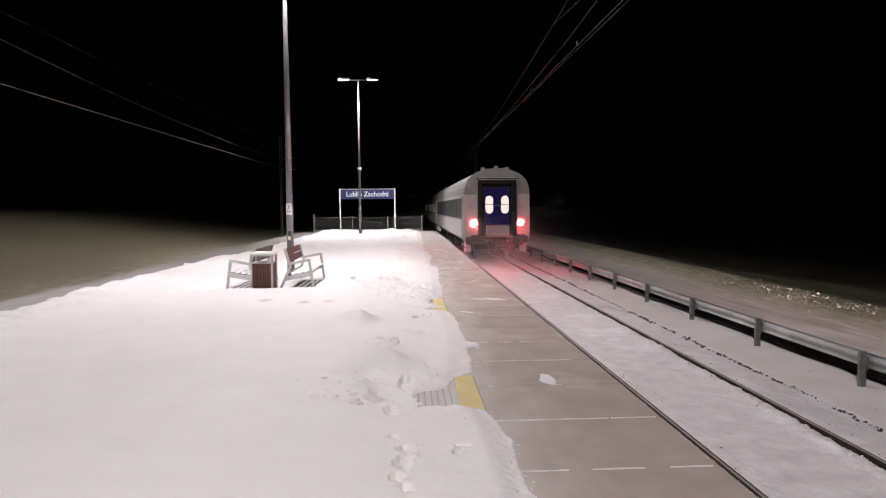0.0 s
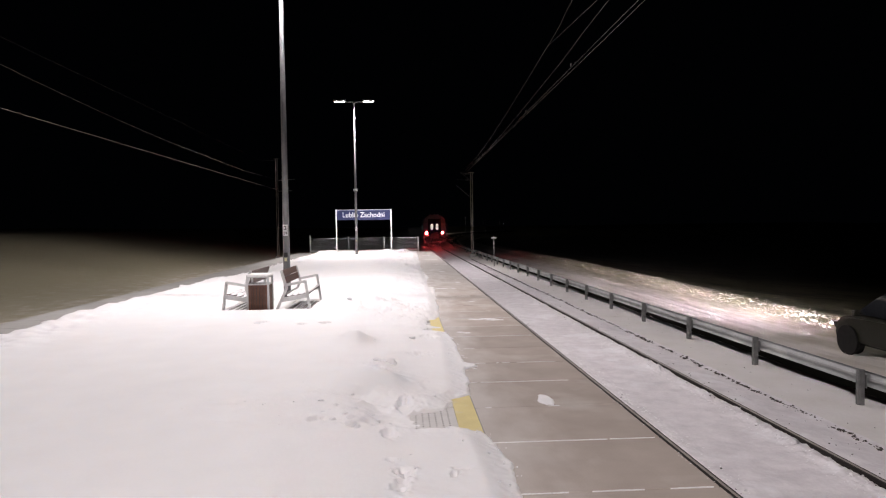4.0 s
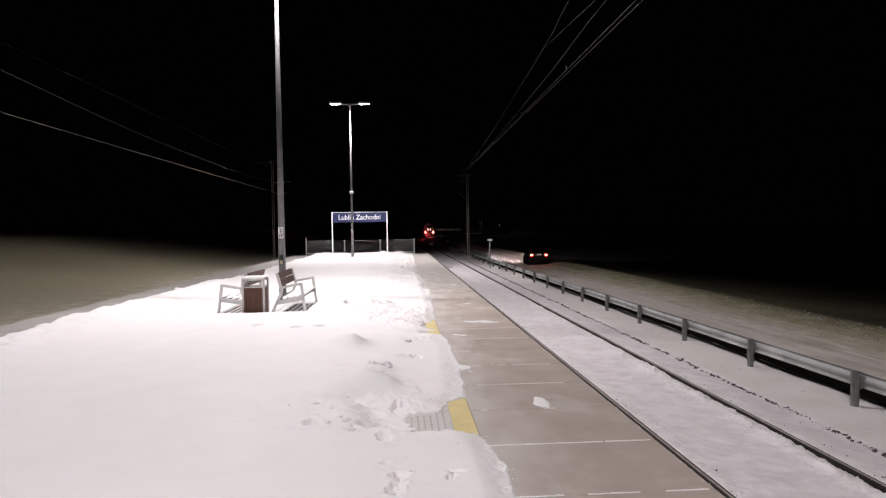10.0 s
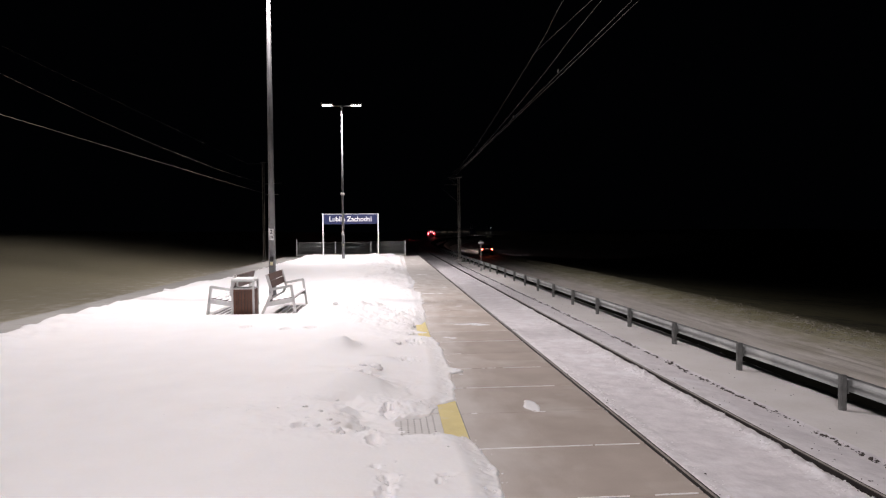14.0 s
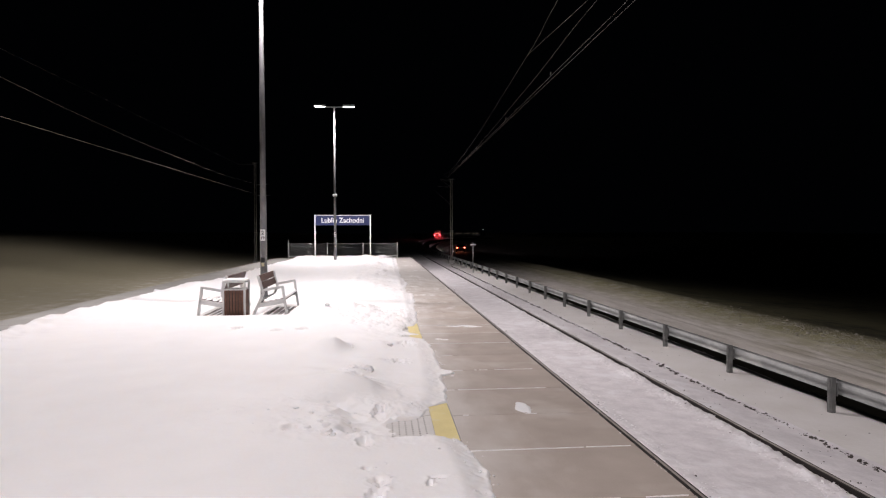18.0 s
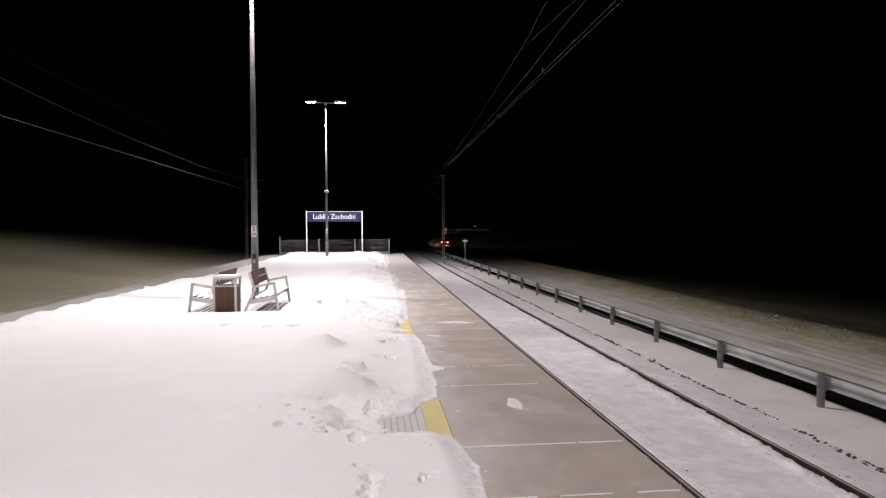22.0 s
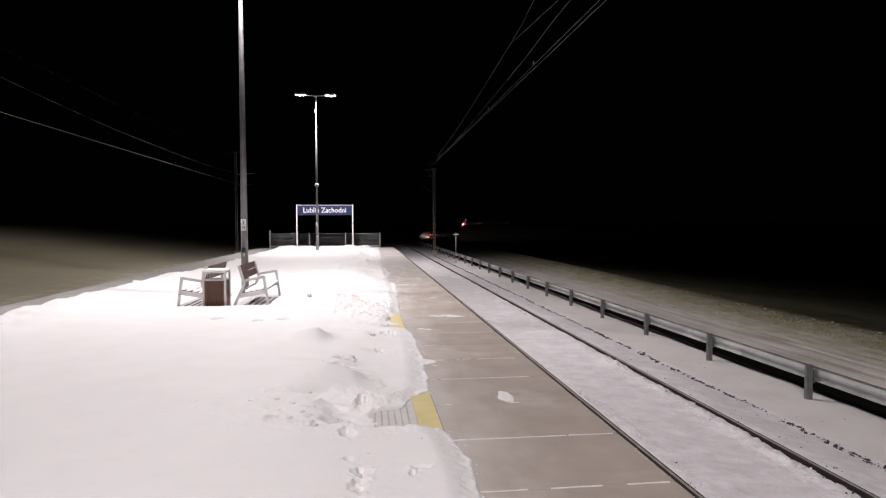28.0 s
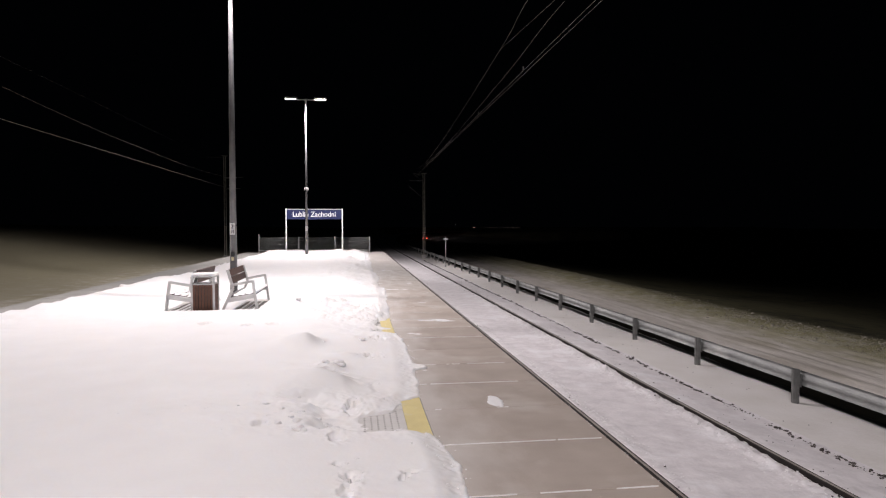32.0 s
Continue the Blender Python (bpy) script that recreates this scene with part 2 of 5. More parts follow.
def field_material():
    """Wind-blown thin snow over short winter grass: bare patches grow with distance from the line. Past the road bank
    the lamps' fade is painted in.
    """
    m, n, l, b = material("snowy_field")
    co = n.new("ShaderNodeTexCoord")
    sep = n.new("ShaderNodeSeparateXYZ")
    l.new(co.outputs["Object"], sep.inputs[0])
    big = n.new("ShaderNodeTexNoise")
    big.inputs["Scale"].default_value, big.inputs["Detail"].default_value = 0.16, 6
    mid = n.new("ShaderNodeTexNoise")
    mid.inputs["Scale"].default_value, mid.inputs["Detail"].default_value = 1.4, 6
    fin = n.new("ShaderNodeTexNoise")
    fin.inputs["Scale"].default_value, fin.inputs["Detail"].default_value = 16, 6
    for t in (big, mid, fin):
        l.new(co.outputs["Object"], t.inputs["Vector"])
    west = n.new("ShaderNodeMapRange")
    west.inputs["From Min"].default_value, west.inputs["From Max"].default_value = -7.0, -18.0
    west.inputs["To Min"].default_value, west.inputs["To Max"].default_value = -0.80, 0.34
    east = n.new("ShaderNodeMapRange")
    east.inputs["From Min"].default_value, east.inputs["From Max"].default_value = 9.0, 12.4
    east.inputs["To Min"].default_value, east.inputs["To Max"].default_value = -0.60, 0.24
    l.new(sep.outputs["X"], west.inputs["Value"])
    l.new(sep.outputs["X"], east.inputs["Value"])
    bare = n.new("ShaderNodeMath")
    bare.operation = "MAXIMUM"
    l.new(west.outputs[0], bare.inputs[0])
    l.new(east.outputs[0], bare.inputs[1])
    s1 = n.new("ShaderNodeMath")
    s1.operation = "ADD"
    l.new(bare.outputs[0], s1.inputs[0])
    l.new(mid.outputs["Fac"], s1.inputs[1])
    s2 = n.new("ShaderNodeMath")
    s2.operation = "MULTIPLY_ADD"
    s2.inputs[1].default_value = 0.4
    l.new(fin.outputs["Fac"], s2.inputs[0])
    l.new(s1.outputs[0], s2.inputs[2])
    s3 = n.new("ShaderNodeMath")
    s3.operation = "MULTIPLY_ADD"
    s3.inputs[1].default_value = 0.6
    l.new(fin.outputs["Fac"], s3.inputs[0])
    l.new(mid.outputs["Fac"], s3.inputs[2])
    fac = n.new("ShaderNodeMapRange")
    fac.inputs["From Min"].default_value, fac.inputs["From Max"].default_value = 0.30, 0.98
    l.new(s2.outputs[0], fac.inputs["Value"])
    grass = n.new("ShaderNodeMix")
    grass.data_type = "RGBA"
    grass.inputs["A"].default_value, grass.inputs["B"].default_value = (0.55, 0.512, 0.31, 1), (0.265, 0.247, 0.145, 1)
    l.new(fin.outputs["Fac"], grass.inputs["Factor"])
    snow = n.new("ShaderNodeMix")
    snow.data_type = "RGBA"
    snow.inputs["A"].default_value, snow.inputs["B"].default_value = (0.80, 0.775, 0.775, 1), (0.64, 0.61, 0.575, 1)
    l.new(mid.outputs["Fac"], snow.inputs["Factor"])
    mix = n.new("ShaderNodeMix")
    mix.data_type = "RGBA"
    l.new(fac.outputs[0], mix.inputs["Factor"])
    l.new(snow.outputs["Result"], mix.inputs["A"])
    l.new(grass.outputs["Result"], mix.inputs["B"])
    # Grass colour darkens beyond the bank, standing in for the lamplight running out.
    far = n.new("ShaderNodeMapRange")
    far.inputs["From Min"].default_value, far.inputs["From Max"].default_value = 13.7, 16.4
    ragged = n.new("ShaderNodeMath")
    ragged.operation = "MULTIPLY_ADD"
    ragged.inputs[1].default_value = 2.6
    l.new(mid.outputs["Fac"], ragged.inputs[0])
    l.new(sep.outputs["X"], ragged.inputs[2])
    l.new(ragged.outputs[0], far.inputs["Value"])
    dim_grass = n.new("ShaderNodeMix")
    dim_grass.data_type = "RGBA"
    dim_grass.inputs["A"].default_value, dim_grass.inputs["B"].default_value = (0.020, 0.019, 0.008, 1), (0.13, 0.12, 0.058, 1)
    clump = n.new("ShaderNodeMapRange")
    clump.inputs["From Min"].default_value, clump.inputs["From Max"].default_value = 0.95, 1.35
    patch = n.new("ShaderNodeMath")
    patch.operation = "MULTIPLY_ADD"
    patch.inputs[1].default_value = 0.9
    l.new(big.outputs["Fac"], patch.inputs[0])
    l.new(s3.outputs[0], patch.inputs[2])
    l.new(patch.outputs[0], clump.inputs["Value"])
    l.new(clump.outputs[0], dim_grass.inputs["Factor"])
    lamp_fade = n.new("ShaderNodeMix")
    lamp_fade.data_type = "RGBA"
    l.new(dim_grass.outputs["Result"], lamp_fade.inputs["B"])
    l.new(far.outputs[0], lamp_fade.inputs["Factor"])
    l.new(mix.outputs["Result"], lamp_fade.inputs["A"])
    l.new(lamp_fade.outputs["Result"], b.inputs["Base Color"])
    b.inputs["Roughness"].default_value = 0.85
    bp = n.new("ShaderNodeBump")
    bp.inputs["Strength"].default_value, bp.inputs["Distance"].default_value = 0.40, 0.04
    l.new(s2.outputs[0], bp.inputs["Height"])
    l.new(bp.outputs["Normal"], b.inputs["Normal"])
    return m


def dust_material():
    """Airborne snow grains that pass light on as well as scatter it."""
    m, n, l, b = material("airborne_snow")
    tr = n.new("ShaderNodeBsdfTranslucent")
    tr.inputs["Color"].default_value = (0.95, 0.95, 0.95, 1)
    mx = n.new("ShaderNodeMixShader")
    mx.inputs[0].default_value = 0.6
    b.inputs["Base Color"].default_value = (0.85, 0.85, 0.86, 1)
    l.new(b.outputs[0], mx.inputs[1])
    l.new(tr.outputs[0], mx.inputs[2])
    l.new(mx.outputs[0], n["Material Output"].inputs["Surface"])
    return m


DUST = dust_material()
for m in (SNOW, SNOW_CLOD):
    b = m.node_tree.nodes["Principled BSDF"]
    b.inputs["Subsurface Weight"].default_value = 0.45
    b.inputs["Subsurface Radius"].default_value = (0.06, 0.065, 0.07)
    b.inputs["Subsurface Scale"].default_value = 0.5
FIELD = field_material()
VERGE_SHADE.node_tree.nodes["Principled BSDF"].inputs["Specular IOR Level"].default_value = 0.0
for m in (COACH_NAVY, RUBBER):
    m.node_tree.nodes["Principled BSDF"].inputs["Specular IOR Level"].default_value = 0.15


# ---------------------------------------------------------------- mesh helpers
def part(name, bm, mat, parent=None, label="", smooth=False):
    """Links a bmesh as one mesh object, under a parent if one is given."""
    me = bpy.data.meshes.new(name)
    bm.to_mesh(me)
    bm.free()
    me.materials.append(mat)
    if smooth:
        for p in me.polygons:
            p.use_smooth = True
    ob = new(name, me)
    ob.parent = parent
    return tagged(ob, label)


def share(ob, x=0, y=0, z=0, rz=0, parent=None):
    """Another object on the same mesh."""
    o = new(ob.name.split(".")[0], ob.data)
    o.parent = parent or ob.parent
    o.matrix_basis = pose(x, y, z, 0, 0, rz)
    return o


def thing(name, m, label, category, group=""):
    e = new(name)
    e.empty_display_size = 0.2
    e.matrix_basis = m
    return tagged(e, label, category, group)


def box(x0, x1, y0, y1, z0, z1, bevel=0.0, bm=None):
    bm = bm or bmesh.new()
    v = [bm.verts.new(p) for p in ((x0, y0, z0), (x1, y0, z0), (x1, y1, z0), (x0, y1, z0), (x0, y0, z1), (x1, y0, z1), (x1, y1, z1), (x0, y1, z1))]
    fs = [bm.faces.new([v[i] for i in f]) for f in ((3, 2, 1, 0), (4, 5, 6, 7), (0, 1, 5, 4), (1, 2, 6, 5), (2, 3, 7, 6), (3, 0, 4, 7))]
    if bevel:
        es = list({e for f in fs for e in f.edges})
        bmesh.ops.bevel(bm, geom=es, offset=bevel, segments=2, profile=0.5, affect="EDGES")
    return bm


def rod(a, b, r, r2=None, seg=12, bm=None):
    bm = bm or bmesh.new()
    a, b = Vector(a), Vector(b)
    r2 = r if r2 is None else r2
    q = (b - a).to_track_quat("Z", "Y")
    rings = []
    for p, rad in ((a, r), (b, r2)):
        rings.append([bm.verts.new(p + q @ Vector((rad * math.cos(k * math.tau / seg), rad * math.sin(k * math.tau / seg), 0))) for k in range(seg)])
    for k in range(seg):
        f = bm.faces.new((rings[0][k], rings[0][(k + 1) % seg], rings[1][(k + 1) % seg], rings[1][k]))
        f.smooth = True
    bm.faces.new(rings[0][::-1])
    bm.faces.new(rings[1])
    return bm


def tube(points, r, seg=6, bm=None):
    bm = bm or bmesh.new()
    pts = [Vector(p) for p in points]
    prev = None
    for i, p in enumerate(pts):
        d = (pts[min(i + 1, len(pts) - 1)] - pts[max(i - 1, 0)]).normalized()
        q = d.to_track_quat("Z", "Y")
        ring = [bm.verts.new(p + q @ Vector((r * math.cos(k * math.tau / seg), r * math.sin(k * math.tau / seg), 0))) for k in range(seg)]
        if prev:
            for k in range(seg):
                bm.faces.new((prev[k], prev[(k + 1) % seg], ring[(k + 1) % seg], ring[k])).smooth = True
        prev = ring
    return bm


def sweep(profile, path, closed=True, bm=None):
    """Sweeps a profile of (side, up) points along points of (x, y, z), upright."""
    bm = bm or bmesh.new()
    prev, n = None, len(profile)
    pts = [Vector(p) for p in path]
    for i, p in enumerate(pts):
        d = pts[min(i + 1, len(pts) - 1)] - pts[max(i - 1, 0)]
        side = Vector((d.y, -d.x, 0)).normalized()
        ring = [bm.verts.new(p + side * u + Vector((0, 0, w))) for u, w in profile]
        if prev:
            for k in range(n if closed else n - 1):
                bm.faces.new((prev[k], prev[(k + 1) % n], ring[(k + 1) % n], ring[k]))
        elif closed:
            bm.faces.new(ring)
        prev = ring
    if closed:
        bm.faces.new(prev[::-1])
    bmesh.ops.recalc_face_normals(bm, faces=bm.faces[:])
    return bm


def extrude_y(outline, y0, y1, bm=None):
    """A solid from an outline of (x, z) points between y0 and y1."""
    bm = bm or bmesh.new()
    a = [bm.verts.new((x, y0, z)) for x, z in outline]
    b = [bm.verts.new((x, y1, z)) for x, z in outline]
    n = len(outline)
    fs = [bm.faces.new((a[k], a[(k + 1) % n], b[(k + 1) % n], b[k])) for k in range(n)]
    fs += [bm.faces.new(a[::-1]), bm.faces.new(b)]
    bmesh.ops.recalc_face_normals(bm, faces=fs)
    return bm


def sheet(name, xs, ys, height, mat, smooth=True):
    """A height field over the grid xs by ys."""
    verts = [(x, y, height(x, y)) for y in ys for x in xs]
    w = len(xs)
    faces = [(j * w + i, j * w + i + 1, (j + 1) * w + i + 1, (j + 1) * w + i) for j in range(len(ys) - 1) for i in range(w - 1)]
    me = bpy.data.meshes.new(name)
    me.from_pydata(verts, [], faces)
    me.materials.append(mat)
    if smooth:
        me.polygons.foreach_set("use_smooth", [True] * len(faces))
    return new(name, me)


def wobble(x, y, s, seed=0.0):
    return noise.noise(Vector((x * s, y * s, seed)))


def smoothstep(a, b, v):
    t = min(1.0, max(0.0, (v - a) / (b - a)))
    return t * t * (3 - 2 * t)


def clods(name, spots, mat, seed, flat=0.7, smooth=False):
    """Many small angular lumps in one mesh: spots of (x, y, z, radius)."""
    rnd = random.Random(seed)
    base = bmesh.new()
    bmesh.ops.create_icosphere(base, subdivisions=1, radius=1.0)
    bv = [v.co.copy() for v in base.verts]
    bf = [[v.index for v in f.verts] for f in base.faces]
    base.free()
    verts, faces = [], []
    for x, y, z, r in spots:
        o = len(verts)
        q = Euler((rnd.uniform(0, 6), rnd.uniform(0, 6), rnd.uniform(0, 6))).to_matrix()
        sx, sy, sz = (rnd.uniform(0.7, 1.25) for _ in range(3))
        for c in bv:
            k = rnd.uniform(0.75, 1.15) * r
            p = q @ Vector((c.x * sx * k, c.y * sy * k, c.z * sz * k))
            verts.append((x + p.x, y + p.y, z + p.z * flat))
        faces += [[i + o for i in f] for f in bf]
    me = bpy.data.meshes.new(name)
    me.from_pydata(verts, [], faces)
    me.materials.append(mat)
    me.polygons.foreach_set("use_smooth", [smooth] * len(faces))
    return new(name, me)


# ---------------------------------------------------------------- plan
EDGE_L, END_Y, BACK_Y = -9.3, 45.2, -45.0
AXIS, RAIL_Z = 1.70, -0.76
BEND_Y = 60.0


def bend(y):
    """How far the line, the guardrail and the road have curved to the right at y."""
    return 2.97 * ((y - BEND_Y) / 100) ** 2.33 if y > BEND_Y else 0.0


# how far the road has drawn away from the track
DRIFT = ((-300, 0.0), (24, 0.0), (36, 0.2), (75, 0.7), (88, 0.9), (114, 1.22), (145, 1.44), (231, 2.08), (1600, 2.5))


def table(tab, y):
    for (a, va), (b, vb) in zip(tab, tab[1:]):
        if a <= y <= b:
            return va + (vb - va) * (y - a) / (b - a)
    return tab[-1][1]


def roadside(y):
    return bend(y) + table(DRIFT, y)


PROFILE = ((-900, 2.6), (-400, 2.4), (-120, 2.2), (-60, 2.1), (-34, 1.95), (-29, 1.55), (-22, 0.05), (-17, -0.65), (-12.5, -0.93), (-9, -0.95), (0, -0.95), (0.7, -0.93),
           (1.7, -0.92), (2.6, -0.92), (3.05, -0.92), (3.4, -0.878), (3.9, -0.893), (4.2, -0.90), (4.86, -0.917), (4.92, -0.94), (5.00, -1.06), (5.4, -1.22), (6.4, -1.62), (7.4, -1.87), (10.4, -1.87), (11.5, -1.82), (12.0, -1.76),
           (12.7, -1.71), (13.5, -1.77), (15.0, -1.98), (18, -2.35), (24, -3.1), (40, -4.4), (60, -5.0), (200, -5.2), (900, -5.0))


def ground_z(x, y):
    u = x - bend(y) * smoothstep(-9, 1, x)
    u -= table(DRIFT, y) * smoothstep(6.4, 8.4, u)
    for (a, za), (b, zb) in zip(PROFILE, PROFILE[1:]):
        if a <= u <= b:
            z = za + (zb - za) * (u - a) / (b - a)
            break
    else:
        z = PROFILE[0][1] if u < 0 else PROFILE[-1][1]
    z += 5.5 * smoothstep(11.5, 14.5, u) * smoothstep(395, 415, y)
    z -= 1.3 * smoothstep(80, 260, y) * smoothstep(5.5, 8.0, u)
    z += 0.14 * smoothstep(22, 50, y) * smoothstep(9.8, 13.2, u) * smoothstep(15.5, 13.5, u)
    if 11.6 < u < 16:
        z += 0.035 * wobble(x, y, 0.55) + 0.03 * wobble(x, y, 1.9, 4) + 0.04 * wobble(x, y, 4.5, 6) + 0.02 * wobble(x, y, 9, 8)
    elif u >= 16 or u < -16:
        z += (0.30 if u < 0 else 0.16) * wobble(x, y, 0.07) + 0.05 * wobble(x, y, 0.6, 2)
    elif 0.2 < u < 3.2:
        z += 0.022 * wobble(x, y, 2.6) + 0.012 * wobble(x, y, 8, 3)
    elif 3.4 < u < 7.4:
        z += 0.03 * wobble(x, y, 0.8, 7)
    return z


def steps(*runs):
    """Numbers from runs of (start, end, step)."""
    out = []
    for a, b, s in runs:
        k = max(1, round((b - a) / s))
        out += [a + (b - a) * i / k for i in range(k)]
    return out + [runs[-1][1]]


gx = steps((-900, -400, 250), (-400, -120, 70), (-120, -40, 10), (-40, -14, 1), (-14, 0, 2), (0, 0.6, 0.3), (0.6, 3.0, 0.1), (3.0, 4.68, 0.2), (4.68, 5.16, 0.06), (5.16, 8.52, 0.12), (8.52, 11.4, 0.48), (11.4, 14.4, 0.12), (14.4, 16, 0.3), (16, 30, 1), (30, 90, 6), (90, 200, 22), (200, 900, 140))
gy = steps((-250, -60, 30), (-60, -4, 4), (-4, 3, 0.5), (3, 30, 0.15), (30, 60, 0.5), (60, 140, 2), (140, 520, 10), (520, 1500, 140))
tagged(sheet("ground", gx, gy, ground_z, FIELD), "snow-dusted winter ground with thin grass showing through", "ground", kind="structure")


# ---------------------------------------------------------------- road, track
def road_strip(name, u0, u1, lift, mat, wave, off):
    cols = 48 if wave else 12
    us = [u0 + (u1 - u0) * i / cols for i in range(cols + 1)]
    ys = steps((-250, 0, 20), (0, 60, 0.4), (60, 140, 4), (140, 520, 10))
    verts = [(u + off(y), y, ground_z(u + off(y), y) + lift + wave * (wobble(u * 2.6, y * 0.12, 1.0) + 0.5 * wobble(u * 6, y * 0.5, 1.0, 5) + 0.3 * wobble(u, y, 5, 6)) * (0 < k < cols)) for y in ys for k, u in enumerate(us)]
    w = len(us)
    me = bpy.data.meshes.new(name)
    me.from_pydata(verts, [], [(j * w + i, j * w + i + 1, (j + 1) * w + i + 1, (j + 1) * w + i) for j in range(len(ys) - 1) for i in range(w - 1)])
    me.materials.append(mat)
    me.polygons.foreach_set("use_smooth", [True] * len(me.polygons))
    return new(name, me)


ROAD = surface("packed_snow_road", (0.92, 0.865, 0.815), (0.75, 0.70, 0.64), 0.65, 0, 1.5, 14, 0.8, 0.05, c3=(0.55, 0.50, 0.41), spot=0.55, spread=0.15, stretch=(1.0, 0.28, 1.0))


def tint_along(mat, axis, x0, x1, colour, most):
    """Streaky tint for mud, grass, frost and plain tone changes, thickening from x0 to x1 along an axis."""
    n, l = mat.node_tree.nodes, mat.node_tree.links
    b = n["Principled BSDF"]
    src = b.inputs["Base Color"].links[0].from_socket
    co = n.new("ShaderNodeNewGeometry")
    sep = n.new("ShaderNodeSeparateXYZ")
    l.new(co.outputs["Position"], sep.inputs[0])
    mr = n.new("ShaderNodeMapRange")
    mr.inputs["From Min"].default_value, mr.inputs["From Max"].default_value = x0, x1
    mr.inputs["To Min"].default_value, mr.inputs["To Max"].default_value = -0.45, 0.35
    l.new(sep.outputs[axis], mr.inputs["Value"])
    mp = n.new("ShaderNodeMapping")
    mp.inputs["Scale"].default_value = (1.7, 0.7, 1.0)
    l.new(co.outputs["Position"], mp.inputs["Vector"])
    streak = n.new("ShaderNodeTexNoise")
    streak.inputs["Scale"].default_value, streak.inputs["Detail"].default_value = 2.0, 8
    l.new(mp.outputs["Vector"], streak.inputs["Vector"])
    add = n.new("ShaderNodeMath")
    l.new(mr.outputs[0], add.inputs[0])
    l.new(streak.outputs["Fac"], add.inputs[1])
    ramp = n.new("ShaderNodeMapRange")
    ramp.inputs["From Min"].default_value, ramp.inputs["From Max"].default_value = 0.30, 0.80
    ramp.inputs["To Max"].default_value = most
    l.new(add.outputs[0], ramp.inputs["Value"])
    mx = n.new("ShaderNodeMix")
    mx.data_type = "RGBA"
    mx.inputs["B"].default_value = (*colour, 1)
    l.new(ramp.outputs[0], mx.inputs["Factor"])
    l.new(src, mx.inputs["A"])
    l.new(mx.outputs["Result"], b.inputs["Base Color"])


tint_along(FIELD, "X", -5.0, -15.0, (0.35, 0.318, 0.222), 0.85)
tint_along(ROAD, "X", 9.3, 11.8, (0.53, 0.495, 0.345), 0.9)
tint_along(SLAB, "X", -0.45, -1.45, (0.72, 0.69, 0.67), 0.48)
# Slabs turn paler further along the platform.
tint_along(SLAB, "Y", 6.0, 26.0, (0.64, 0.615, 0.59), 0.70)
tagged(road_strip("road", 8.2, 11.6, 0.025, ROAD, 0.03, roadside), "country road covered with packed, dirty snow", "road", kind="structure")
# Dark strip laid where the ground below the beam lies in shade.
tagged(road_strip("bare_verge", 4.96, 8.3, 0.04, VERGE_SHADE, 0.0, bend), "near-black strip for the shade under and behind the guardrail", "verge", kind="structure")

RAIL_L, RAIL_R = AXIS - 0.753, AXIS + 0.753


def bed_z(x, y):
    """Top of the snow that fills the track: grooves at the rails, crumbly ridges inside them."""
    u = x - bend(y)
    z = -0.792 + 0.05 * smoothstep(0.75, 0.3, u) * -1 + 0.012 * wobble(x, y, 1.1, 61) + 0.008 * wobble(x, y, 3.7, 62)
    z -= 0.080 * smoothstep(2.6, 3.40, u)
    near = 1.0 if y < 30 else 0.5
    soft = smoothstep(-0.5, 0.4, wobble(x, y, 0.9, 63))
    for c, w, h in ((RAIL_R - 0.17, 0.14, 0.034), (RAIL_L + 0.14, 0.10, 0.016), (RAIL_R + 0.13, 0.08, 0.008)):
        g = math.exp(-((u - c - 0.05 * wobble(0, y, 0.9, c)) / w) ** 2)
        if g > 0.02:
            z += near * g * h * (0.25 + 1.5 * abs(wobble(x, y, 5.5, 64)) + 1.6 * abs(wobble(x, y, 13, 65)) * soft + 0.9 * wobble(x, y, 27, 66) * soft)
    z += near * (0.006 * wobble(x, y, 9, 67) + 0.005 * soft * wobble(x, y, 24, 68)) * smoothstep(3.3, 2.9, u)
    for c in (RAIL_L, RAIL_R):
        d = u - c
        groove = smoothstep(0.070, 0.042, abs(d) + 0.014 * wobble(x, y, 6, 69) + 0.008 * wobble(x, y, 17, 70))
        z -= (0.045 if (d > 0) == (c == RAIL_L) else 0.03) * groove
    return max(z, ground_z(x, y) + 0.004) if u > 2.95 else z


def track_bed():
    us = steps((0.12, 0.8, 0.05), (0.8, 1.3, 0.02), (1.3, 2.1, 0.035), (2.1, 2.62, 0.02), (2.62, 3.4, 0.035))
    ys = steps((-250, 0, 20), (0, 3, 0.5), (3, 17, 0.03), (17, 32, 0.08), (32, 60, 0.4), (60, 140, 4), (140, 520, 10))
    w = len(us)
    verts = [(u + bend(y), y, bed_z(u + bend(y), y)) for y in ys for u in us]
    me = bpy.data.meshes.new("track_bed")
    me.from_pydata(verts, [], [(j * w + i, j * w + i + 1, (j + 1) * w + i + 1, (j + 1) * w + i) for j in range(len(ys) - 1) for i in range(w - 1)])
    me.materials.append(SNOW_TRACK)
    me.polygons.foreach_set("use_smooth", [True] * len(me.polygons))
    return new("track_bed", me)


tagged(track_bed(), "trampled snow filling the railway track between the rails", "track bed", kind="structure")

